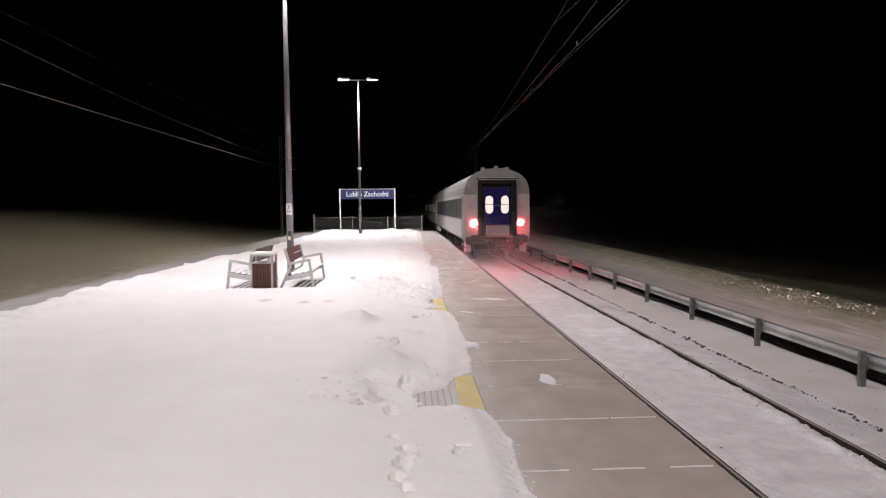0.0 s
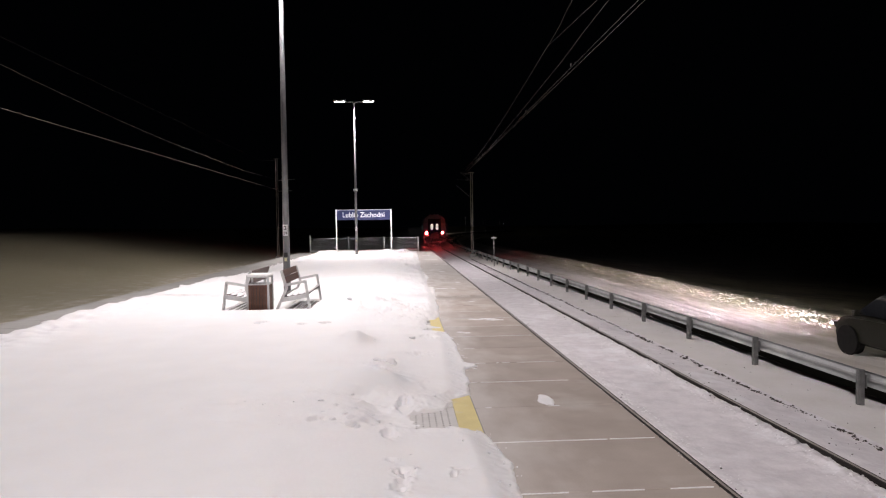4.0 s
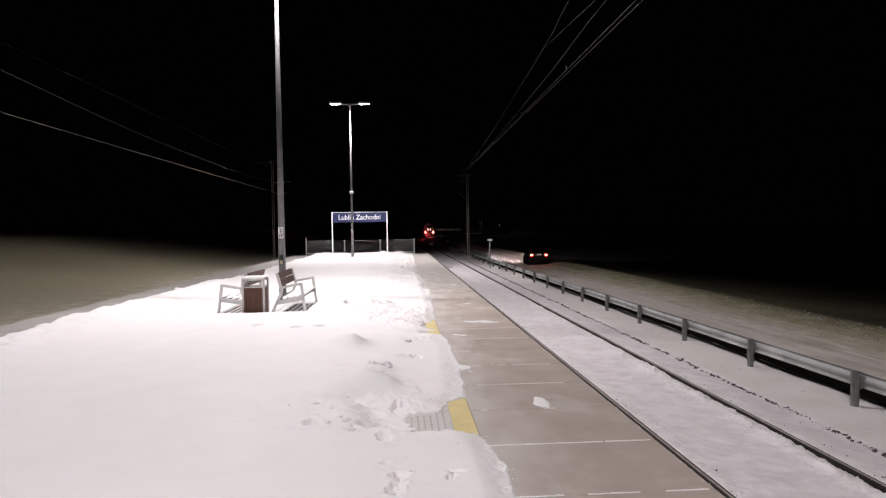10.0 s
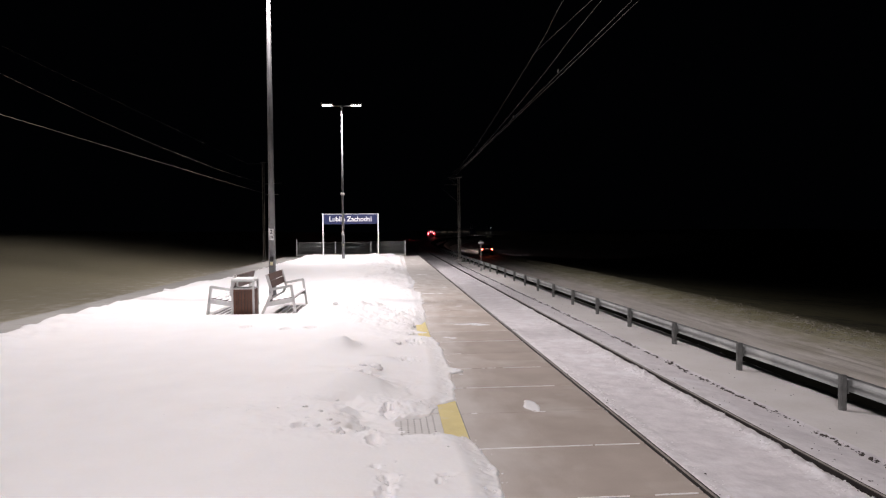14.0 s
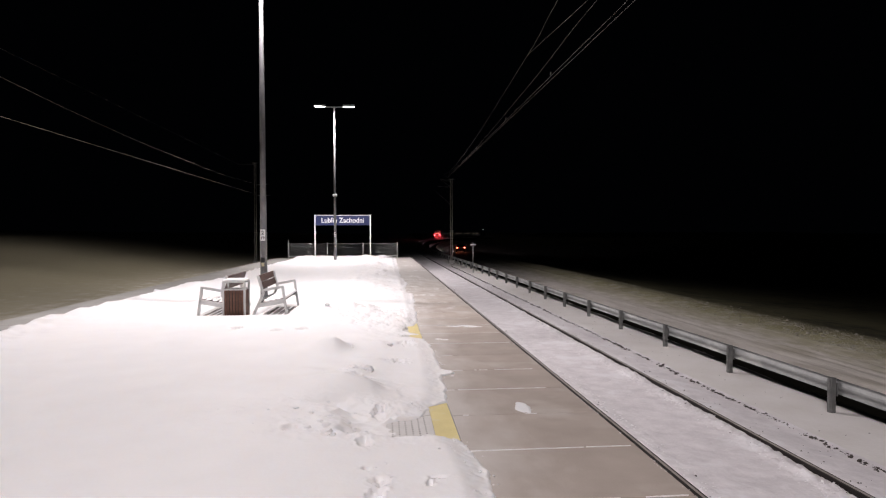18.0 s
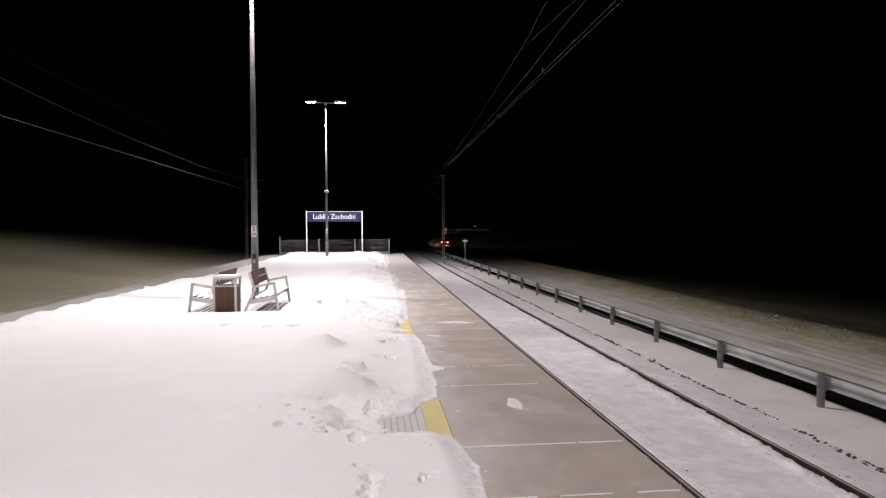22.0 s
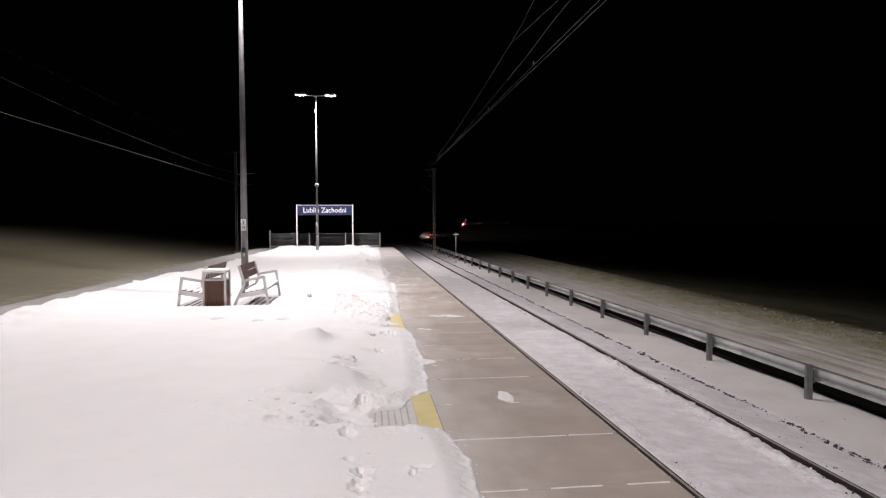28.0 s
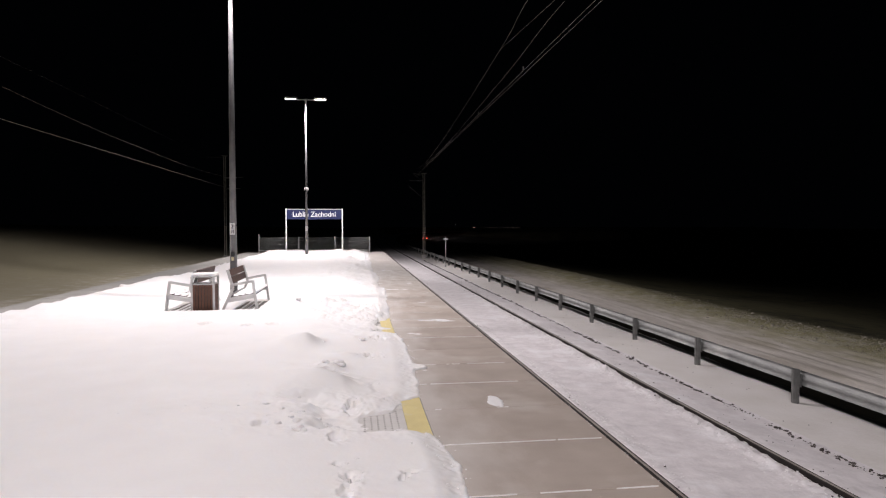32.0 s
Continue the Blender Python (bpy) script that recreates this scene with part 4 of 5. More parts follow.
bm = bmesh.new()
for base, way in ((-4.55, 1), (-4.96, -1)):
    for gap in (0.175, 0.293, 0.413, 0.533):
        prev = None
        for k in range(31):
            y = 13.18 + 1.70 * k / 30
            w, h = 0.016 + 0.007 * wobble(gap * 9, y, 3, 81), 0.02 + 0.006 * wobble(gap * 5, y, 4, 82)
            x = base + way * gap + 0.005 * wobble(gap, y, 2, 83)
            ring = [bm.verts.new(p) for p in ((x - w, y, -0.01), (x, y, h), (x + w, y, -0.01))]
            if prev:
                for a in (0, 1):
                    bm.faces.new((prev[a], prev[a + 1], ring[a + 1], ring[a]))
            prev = ring
tagged(part("snow_ridges", bm, SNOW_CLOD, smooth=True), "thin ridges of snow fallen through the bench slats", "snow", kind="stuff")


# ---------------------------------------------------------------- guardrail
GUARD_X = 4.30


def guard_u(y):
    return GUARD_X + 0.05 * (1 - min(1, max(0, (y - 8.5) / 8))) + bend(y)


guard = thing("guardrail", pose(0, 0, 0), "galvanised steel roadside guardrail with beam and posts in snow", "guardrail")
W_BEAM = ((0.003, 0.106), (0.038, 0.082), (0.038, 0.056), (0.009, 0.013), (0.009, -0.013), (0.038, -0.056), (0.038, -0.082), (0.003, -0.106),
          (0.0, -0.106), (0.034, -0.081), (0.034, -0.058), (0.005, -0.015), (0.005, 0.015), (0.034, 0.058), (0.034, 0.081), (0.0, 0.106))
gys = steps((-12.3, 83.2, 2.66))
part("beam", sweep([(u + 0.066, w - 0.525) for u, w in W_BEAM], [(guard_u(y), y, 0.0) for y in gys]), BEAM, guard, "corrugated galvanised beam")
bm = box(-0.045, 0.05, -0.045, 0.045, -1.3, -0.405)
bmesh.ops.bevel(bm, geom=[e for e in bm.edges if abs(e.verts[0].co.z - e.verts[1].co.z) > 0.5], offset=0.02, segments=3, affect="EDGES")
post = part("post", bm, POST, guard)
bm = box(0.05, 0.065, -0.05, 0.05, -0.66, -0.47)
spacer = part("spacer", bm, POST, guard)
first = True
for k in range(-7, 29):
    y = 8.5 + 2.66 * k
    if first:
        post.matrix_basis = pose(guard_u(y), y, 0)
        spacer.matrix_basis = pose(guard_u(y), y, 0)
        first = False
        continue
    share(post, guard_u(y), y, 0)
    share(spacer, guard_u(y), y, 0)


# ---------------------------------------------------------------- platform lamps
def lamp_post(y):
    t = thing("platform_lamp", pose(LAMP_X, y, 0), "tall galvanised platform lamp post with two lit LED heads", "lamp post", "platform lamps")
    part("pole", rod((0, 0, -0.1), (0, 0, 8.75), 0.085, 0.036, 18), POLE, t)
    part("base_flange", box(-0.2, 0.2, -0.2, 0.2, 0.0, 0.03, 0.006), GALV_DULL, t)
    part("cross_arm", box(-0.62, 0.62, -0.03, 0.03, 8.80, 8.86, 0.01), GALV_DULL, t)
    part("top_bracket", rod((0, 0, 8.70), (0, 0, 8.88), 0.06, 0.06, 12), GALV_DULL, t)
    for s in (-1, 1):
        bm = box(-0.34, 0.34, -0.17, 0.17, -0.05, 0.07, 0.03)
        h = part("lamp_head", bm, GALV_DULL, t, "flat grey luminaire head")
        h.matrix_basis = pose(0.82 * s, 0, 8.9)
        part("led_panel", box(-0.27, 0.27, -0.13, 0.13, -0.062, -0.052), LED, h, "bright white LED panel")
    p = part("number_plate", box(-0.058, 0.058, -0.098, -0.088, 1.50, 1.76, 0.002), WHITE, t, "small white plate with pole marking")
    part("marking_nineteen", text_mesh("19", 0.09, 0.002), INK, p).matrix_basis = pose(-0.048, -0.0995, 1.535, 90, 0, 0)
    part("marking_two", text_mesh("2", 0.12, 0.002), INK, p).matrix_basis = pose(-0.031, -0.0995, 1.645, 90, 0, 0)
    part("sticker", box(-0.042, 0.042, -0.099, -0.090, 1.02, 1.12, 0.002), DARK, t, "dark square sticker")
    part("sticker", box(-0.03, 0.03, -0.099, -0.090, 0.92, 1.00, 0.002), PALE_STICKER, t, "small faded yellow sticker")
    return t


def text_mesh(s, size, depth):
    cu = bpy.data.curves.new("lettering", "FONT")
    cu.body, cu.size, cu.extrude, cu.offset = s, size, depth, 0.012 * size
    ob = bpy.data.objects.new("lettering", cu)
    me = bpy.data.meshes.new_from_object(ob)
    bm = bmesh.new()
    bm.from_mesh(me)
    bpy.data.objects.remove(ob)
    bpy.data.curves.remove(cu)
    return bm


lamp = lamp_post(LAMP_YS[0])
for ly in LAMP_YS[1:]:
    last_lamp = copy_thing(lamp, pose(LAMP_X, ly, 0))
part("collar_sensor", rod((0, 0, 3.78), (0, 0, 3.92), 0.12, 0.12, 14), PAINT_GREY, last_lamp, "round grey clamp on the pole")

# ---------------------------------------------------------------- station sign
sign = thing("station_sign", pose(-4.61, 43.0, 0), "navy station name sign on two white posts in snow", "sign")
for s in (-1, 1):
    part("post", box(-0.042, 0.042, -0.042, 0.042, -0.05, 2.92, 0.010), WHITE_STEEL, sign).matrix_basis = pose(1.81 * s, 0, 0)
board = part("board", box(-1.766, 1.766, -0.03, 0.03, 2.22, 2.88, 0.008), NAVY, sign, "navy blue name board")
part("trim", box(-1.766, 1.766, -0.036, 0.036, 2.86, 2.90), PAINT_GREY, sign)
bm = text_mesh("Lublin Zachodni", 0.46, 0.002)
xs = [v.co.x for v in bm.verts]
k = 2.76 / (max(xs) - min(xs))
for v in bm.verts:
    v.co.x = (v.co.x - (max(xs) + min(xs)) / 2) * k
letters = part("lettering", bm, WHITE, board, "white station name lettering")
letters.matrix_basis = pose(0, -0.034, 2.40, 90, 0, 0)

# ---------------------------------------------------------------- end fence
fence = thing("end_fence", pose(0, 45.0, 0), "grey wire mesh fence across the platform end", "fence")
fx = [-8.44, -5.80, -3.35, -0.98]
for i, x in enumerate(fx):
    top = 1.22 if i == 0 else 1.06
    part("post", box(x - 0.035, x + 0.035, -0.035, 0.035, -0.05, top, 0.006), GALV if i else GALV_DULL, fence)
for a, b in zip(fx, fx[1:]):
    bm = bmesh.new()
    n = round((b - a) / 0.07)
    for j in range(1, n):
        x = a + (b - a) * j / n
        rod((x, 0, 0.08), (x, 0, 1.0), 0.006, None, 4, bm)
    part("mesh_panel", bm, GALV_DULL, fence)
    for z in (0.08, 0.17, 0.26, 0.35, 0.44, 0.53, 0.62, 0.71, 0.80, 0.89, 0.98):
        part("wire_rail", rod((a + 0.035, 0, z), (b - 0.035, 0, z), 0.008 if 0.1 < z < 0.9 else 0.018, None, 6), GALV, fence)
    part("bottom_rail", box(a + 0.035, b - 0.035, -0.02, 0.02, 0.10, 0.15), GALV, fence)


# ---------------------------------------------------------------- benches and bin
def bench(m):
    """The sitter faces +x, the bench runs along y from 0 to 1.75; the back legs stand at x = 0."""
    t = thing("bench", m, "grey steel bench with dark brown wooden slats and snowy seat", "bench", "platform benches")
    for y in (0.0, 1.75):
        bm = bmesh.new()
        # raked back leg and upright, seat bar, front leg, arm
        for (x0, z0), (x1, z1) in (((0.0, 0.0), (0.20, 0.44)), ((0.20, 0.44), (0.10, 0.80)), ((0.09, 0.20), (0.63, 0.29)), ((0.66, 0.0), (0.58, 0.59)), ((0.58, 0.575), (0.17, 0.50))):
            w = 0.042 if z1 < 0.3 else 0.024
            d = Vector((x1 - x0, 0, z1 - z0))
            nrm = Vector((-d.z, 0, d.x)).normalized() * w
            c = [Vector((x0, 0, z0)) - nrm, Vector((x1, 0, z1)) - nrm, Vector((x1, 0, z1)) + nrm, Vector((x0, 0, z0)) + nrm]
            extrude_y([(p.x, p.z) for p in c], y - 0.03, y + 0.03, bm)
        part("end_frame", bm, PAINT_GREY, t, "light grey flat steel frame with armrest")
    for k in range(4):
        x = 0.19 + k * 0.120
        z = 0.246 + k * 0.020
        part("seat_slat", box(x, x + 0.088, 0.03, 1.72, z, z + 0.03, 0.006), WOOD_DARK, t)
    for k in range(2):
        bm = box(-0.014, 0.014, 0.03, 1.72, 0, 0.138, 0.006)
        sl = part("back_slat", bm, WOOD_BACK, t)
        sl.matrix_basis = pose(0.165 - k * 0.042, 0, 0.52 + k * 0.145, 0, -15, 0)
    part("stretcher", rod((0.14, 0, 0.30), (0.14, 1.75, 0.30), 0.018), PAINT_GREY, t)
    for k in range(4):
        x, z = 0.19 + k * 0.120, 0.252 + k * 0.020
        bm = bmesh.new()
        bmesh.ops.create_grid(bm, x_segments=8, y_segments=30, size=1)
        for v in bm.verts:
            u, w = v.co.x, v.co.y
            rim = (1 - u ** 8) * smoothstep(1.0, 0.97, abs(w))
            y = 0.875 + 0.83 * w
            v.co = (x + 0.044 + 0.043 * u, y, z + 0.020 + rim * (0.040 + 0.014 * wobble(x, y, 5, 2)))
        part("snow_strip", bm, SNOW, t, "thin snow on a seat slat", True)
    return t


BENCH_Z = 0.02
bench_a = bench(pose(-4.55, 13.15, BENCH_Z))
copy_thing(bench_a, pose(-4.96, 14.90, BENCH_Z, 0, 0, 180))

bin_ = thing("litter_bin", pose(-4.745, 12.55, 0.04), "square litter bin clad in red-brown wooden slats with snow on top", "litter bin")
HB = 0.185
part("liner", box(-HB + 0.03, HB - 0.03, -HB + 0.03, HB - 0.03, 0.03, 0.54), DARK, bin_)
part("base_plate", box(-0.16, 0.16, -0.16, 0.16, 0.0, 0.03), GALV_DULL, bin_)
slat_f = part("slat", box(-0.021, 0.021, -0.012, 0.012, 0.05, 0.56, 0.004), WOOD_RED, bin_)
first = True
for side in range(4):
    for i in range(7):
        u = -0.156 + i * 0.052
        q = Matrix.Rotation(side * math.pi / 2, 4, "Z") @ Matrix.Translation((u, -HB, 0))
        if first:
            slat_f.matrix_basis, first = q, False
            continue
        o = new("slat", slat_f.data)
        o.parent, o.matrix_basis = bin_, q
for x in (-HB - 0.01, HB + 0.01):
    for y in (-HB - 0.01, HB + 0.01):
        part("corner_post", box(x - 0.018, x + 0.018, y - 0.018, y + 0.018, 0.0, 0.71, 0.004), PAINT_GREY, bin_)
for z in (0.56,):
    bm = box(-HB - 0.02, HB + 0.02, -HB - 0.02, -HB + 0.05, z, z + 0.02)
    box(-HB - 0.02, HB + 0.02, HB - 0.05, HB + 0.02, z, z + 0.02, 0, bm)
    box(-HB - 0.02, -HB + 0.05, -HB + 0.05, HB - 0.05, z, z + 0.02, 0, bm)
    box(HB - 0.05, HB + 0.02, -HB + 0.05, HB - 0.05, z, z + 0.02, 0, bm)
    part("rim", bm, PAINT_GREY, bin_)
part("roof", box(-HB - 0.03, HB + 0.03, -HB - 0.03, HB + 0.03, 0.70, 0.72, 0.004), PAINT_GREY, bin_)
bm = box(-HB - 0.02, HB + 0.03, -HB - 0.02, HB + 0.02, 0.715, 0.77, 0.03)
part("snow_cap", bm, SNOW, bin_, "snow on the bin roof")


# ---------------------------------------------------------------- marker post, masts, wires
marker = thing("marker_post", pose(3.80, 41.0, -0.9), "thin grey marker post with a small white board", "sign post")
part("pole", rod((0, 0, 0), (0, 0, 1.98), 0.026), GALV_DULL, marker)
part("board", box(-0.175, 0.175, -0.042, -0.028, 1.79, 1.875, 0.004), PAINT_GREY, marker, "small white board facing the platform")


def mast(m, height, label):
    t = thing("catenary_mast", m, label, "mast", "catenary masts")
    part("foundation", box(-0.22, 0.22, -0.22, 0.22, -0.3, 0.22, 0.03), CONCRETE, t, "concrete footing")
    for s in (-1, 1):
        part("channel", box(-0.025, 0.025, -0.05, 0.05, 0.2, height, 0.004), MAST, t).matrix_basis = pose(0.075 * s, 0, 0)
    bm = bmesh.new()
    z, s = 0.4, 1
    while z < height - 0.6:
        rod((-0.065 * s, 0.04, z), (0.065 * s, 0.04, z + 0.55), 0.008, None, 5, bm)
        z, s = z + 0.55, -s
    part("lacing", bm, MAST, t)
    part("cap", box(-0.26, 0.26, -0.08, 0.08, height, height + 0.03), MAST, t)
    return t


m1 = mast(pose(3.82, 54.4, -0.85), 7.1, "galvanised lattice mast holding the overhead line beside the track")
part("cantilever", rod((-0.1, 0, 6.98), (-0.95, 0, 7.1), 0.03, None, 8), DARK, m1)
part("stay", rod((-0.1, 0, 6.45), (-0.9, 0, 7.08), 0.025, None, 8), DARK, m1)
part("registration_arm", rod((-0.1, 0, 6.48), (-1.2, 0, 6.5), 0.02, None, 8), DARK, m1)
part("strut", rod((-0.1, 0, 5.0), (-1.3, 0, 6.05), 0.02, None, 8), DARK, m1)
for z in (7.0, 6.48):
    bm = bmesh.new()
    for k in range(5):
        rod((-0.25 - 0.06 * k, 0, z), (-0.28 - 0.06 * k, 0, z), 0.08, 0.05, 10, bm)
    part("insulator", bm, DARK, m1)
for y in (301.0, 325.0, 362.0, 369.0, 413.0):
    mast(pose(3.82 + bend(y), y, -0.85), 7.1, "galvanised lattice mast far along the curving line")
m2 = mast(pose(-13.1, 57.8, -0.92), 8.8, "tall lattice catenary mast beyond the platform")
part("feeder_bracket", rod((-0.1, 0, 8.68), (-1.45, 0, 8.68), 0.03, None, 8), DARK, m2)
part("cantilever", rod((0.1, 0, 6.9), (1.6, 0, 7.0), 0.035, None, 8), MAST, m2)
part("registration_arm", rod((0.1, 0, 5.95), (1.3, 0, 6.0), 0.025, None, 8), MAST, m2)


def span(a, b, sag, n=24):
    a, b = Vector(a), Vector(b)
    return [a.lerp(b, i / n) - Vector((0, 0, sag * 4 * (i / n) * (1 - i / n))) for i in range(n + 1)]


def wire(points, label, r=0.009, droppers=(), mat=CABLE):
    w = tagged(part("overhead_wire", tube(points, r), mat), label, "overhead wire", "overhead wires")
    for x, y, z in droppers:
        part("clip", box(x - 0.008, x + 0.008, y - 0.03, y + 0.03, z - 0.02, z + 0.05), CABLE, w)
    return w


A1, B1 = Vector((1.20, 2.0, 4.70)), Vector((3.15, 54.4, 6.05))
for off in (0.0, 0.11):
    pts = [A1.lerp(B1, k / 20) + Vector((off * (1 - k / 20), 0, 0)) for k in range(-6, 21)]
    cl = [A1.lerp(B1, k) + Vector((off, 0, 0.04)) for k in (0.22, 0.34, 0.5, 0.72)] if off == 0 else ()
    wire(pts, "taut contact wire of the overhead line above the track", 0.0045, cl)
MESS = [Vector(p) for p in ((0.3, -20.0, 8.0), (1.2, 2.0, 6.75), (1.60, 12.9, 6.36), (1.80, 16.5, 6.26), (2.3, 30.5, 5.98), (2.8, 44.0, 6.1), (3.15, 54.4, 6.6))]


def curve_through(ps, n=8):
    out = []
    for i in range(len(ps) - 1):
        p0, p1, p2, p3 = ps[max(i - 1, 0)], ps[i], ps[i + 1], ps[min(i + 2, len(ps) - 1)]
        for k in range(n):
            t = k / n
            out.append(0.5 * (2 * p1 + (p2 - p0) * t + (2 * p0 - 5 * p1 + 4 * p2 - p3) * t * t + (3 * p1 - p0 - 3 * p2 + p3) * t ** 3))
    return out + [ps[-1]]


wire(curve_through(MESS), "slack carrier wire of the overhead line", 0.0052)
wire([Vector((1.80, 16.5, 6.26)), Vector((2.05, 12.5, 6.2)), Vector((2.5, 2.0, 6.05)), Vector((3.0, -12, 6.0))], "branching carrier wire clamped to the overhead line", 0.005)
wire(curve_through([Vector((1.6, 3, 5.6)), Vector((1.72, 11.3, 5.62)), Vector((1.95, 17.0, 5.60)), Vector((2.4, 32, 5.62)), Vector((3.15, 54.4, 6.3))]), "thin second carrier wire of the overhead line", 0.0045)
wire(span((-12.5, -20, 4.95), (-12.5, 57.8, 5.0), 0.03), "contact wire over the far side of the platform", 0.0085, [(-12.5, y, 4.93) for y in (12, 27.3, 40)], WIRE_PALE)
wire(curve_through([Vector((-12.5, -10, 7.6)), Vector((-12.5, 8, 6.6)), Vector((-12.5, 20.1, 5.99)), Vector((-12.5, 27.4, 5.74)), Vector((-12.5, 33.8, 5.65)), Vector((-12.5, 44.3, 5.62)), Vector((-12.5, 57.8, 5.9))]),
     "sagging carrier wire over the far side of the platform", 0.0042, [(-12.5, 22.5, 5.88), (-12.5, 27.4, 5.72), (-12.5, 33.8, 5.63), (-12.5, 38.5, 5.62)], WIRE_PALE)
wire([Vector((-14.5, -10, 7.85)), Vector((-14.5, 27.7, 7.81)), Vector((-14.5, 57.8, 7.76))], "feeder wire high beside the platform", 0.005)


far_lamp = thing("distant_street_lamp", pose(60.4, 400.0, -2.2), "small lit street lamp far off in the dark", "street lamp")
part("pole", rod((0, 0, -0.5), (0, 0, 5.9), 0.08, 0.05, 8), GALV_DULL, far_lamp)
part("head", box(-0.25, 0.25, -0.12, 0.12, 5.9, 6.15, 0.03), FAR_GLOW, far_lamp, "glowing lamp head")

# ---------------------------------------------------------------- train
def coach_profile(w, z0, inset=0.0):
    half = ((1.41, z0), (1.41, 2.95), (1.385, 3.22), (1.28, 3.52), (1.08, 3.75), (0.78, 3.91), (0.42, 4.02))
    pts = [(x - inset, z - (inset if z > 3 else 0)) for x, z in half]
    return pts + [(0.0, 4.05 - inset)] + [(-x, z) for x, z in reversed(pts)]


L_COACH = 26.2


def coach(tail):
    pane_mat = DIM_GLASS if tail else BRIGHT_GLASS
    t = thing("passenger_coach", pose(0, 0, 0), "grey passenger coach with navy end doors" + (", red tail lamps lit" if tail else ""), "train coach", "coaches of the train")
    part("body", extrude_y(((1.41, 0.98), (1.41, 2.95), (-1.41, 2.95), (-1.41, 0.98)), 0.0, L_COACH), COACH_GREY, t)
    prof = coach_profile(1.41, 2.954)
    roof = part("roof", extrude_y(prof, 0.02, L_COACH - 0.02), COACH_ROOF, t, "rounded grey roof")
    for k in range(9):
        part("roof_vent", rod((0.45, 1.2 + 2.9 * k, 3.98), (0.45, 1.2 + 2.9 * k, 4.12), 0.14, 0.10, 10), COACH_ROOF, roof)
    part("roof_end_bead", extrude_y([(x * 0.995, z) for x, z in coach_profile(1.41, 2.975)], -0.03, 0.05), COACH_ROOF, t, "grey-green rounded roof end")
    part("roof_seam", box(-1.405, 1.405, -0.012, 0.04, 2.945, 2.972), DARK, t)
    for x, z in ((-0.55, 3.97), (0.02, 4.03), (0.5, 3.98)):
        part("roof_cowl", rod((x, 0.35, z - 0.04), (x, 0.35, z + 0.13), 0.12, 0.08, 10), GALV_DULL, roof)
    for s in (-1, 1):
        part("window_band", box(1.408 * s - 0.004, 1.408 * s + 0.008, 1.4, L_COACH - 1.4, 1.86, 2.80), DARK, t)
        for k in range(11):
            y = 2.3 + k * 2.02
            part("window", box(1.415 * s - 0.006, 1.415 * s + 0.010, y, y + 1.05, 1.95, 2.72), pane_mat if tail or k not in (1, 6) else WARM_GLASS, t)
        part("lower_panel", box(1.411 * s - 0.008, 1.411 * s + 0.008, 1.3, L_COACH - 1.3, 1.0, 1.78), COACH_LIGHT, t, "paler panel under the windows")
        part("side_door", box(1.412 * s - 0.01, 1.412 * s + 0.012, 0.35, 1.2, 1.05, 2.9, 0.0), COACH_ROOF, t)
        part("grab_rail", rod((1.44 * s, 0.22, 1.2), (1.44 * s, 0.22, 2.4), 0.018, None, 6), GALV, t)
        part("step_board", box(min(1.1 * s, 1.4 * s), max(1.1 * s, 1.4 * s), 0.35, 1.2, 0.62, 0.66), UNDER, t)
    for y, d in ((0.0, -1), (L_COACH, 1)):
        y0, y1 = (y - 0.16, y) if d < 0 else (y, y + 0.16)
        # gangway surround in black rubber
        for x in (-0.84, 0.62):
            part("gangway_side", box(x, x + 0.22, y0, y1, 1.18, 3.42, 0.03), RUBBER, t)
        part("gangway_top", box(-0.80, 0.80, y0 - (0.06 if d < 0 else 0), y1 + (0.06 if d > 0 else 0), 3.36, 3.62, 0.04), RUBBER, t)
        part("gangway_gutter", box(-0.82, 0.82, y0 - 0.08, y1 + 0.08, 3.54, 3.57), GALV, t)
        part("gutter_snow", box(-0.80, 0.80, y0 - 0.085, y1 + 0.085, 3.62, 3.64, 0.006), SNOW_CRUST, t)
        for s in (-1, 1):
            part("gangway_edge", box(0.86 * s - 0.02, 0.86 * s + 0.02, y0, y1, 1.18, 3.58), GALV_DULL, t)
            part("end_grab_rail", tube([(1.22 * s, y, 1.35), (1.22 * s, y + 0.09 * d, 1.38), (1.22 * s, y + 0.09 * d, 1.55), (1.22 * s, y, 1.58)], 0.016), GALV, t)
            part("marking_bars", box(1.1 * s - 0.09, 1.1 * s + 0.09, min(y, y + 0.004 * d), max(y, y + 0.004 * d), 2.52, 2.55), GALV_DULL, t)
            part("marking_bars", box(1.1 * s - 0.07, 1.1 * s + 0.07, min(y, y + 0.004 * d), max(y, y + 0.004 * d), 2.36, 2.44), GALV_DULL, t)
            part("corner_step", box(1.22 * s - 0.14, 1.22 * s + 0.14, min(y - 0.35 * d, y - 0.75 * d), max(y - 0.35 * d, y - 0.75 * d), 0.45, 0.92, 0.04), SNOW_CRUST, t, "step caked with blown snow")
        yy = (y - 0.038, y - 0.004) if d < 0 else (y + 0.004, y + 0.038)
        part("end_recess", box(-0.88, 0.88, yy[0], yy[1], 1.12, 3.62), RUBBER, t)
        for s in (-1, 1):
            x0, x1 = (-0.54, -0.01) if s < 0 else (0.01, 0.54)
            dy = (y - 0.075, y - 0.040) if d < 0 else (y + 0.040, y + 0.075)
            door = part("end_door", box(x0, x1, dy[0], dy[1], 1.28, 3.2, 0.01), COACH_NAVY, t, "navy end door leaf")
            c = 0.335 * s
            fy = dy[0] - 0.006 if d < 0 else dy[1] + 0.006
            bm = bmesh.new()
            ring = []
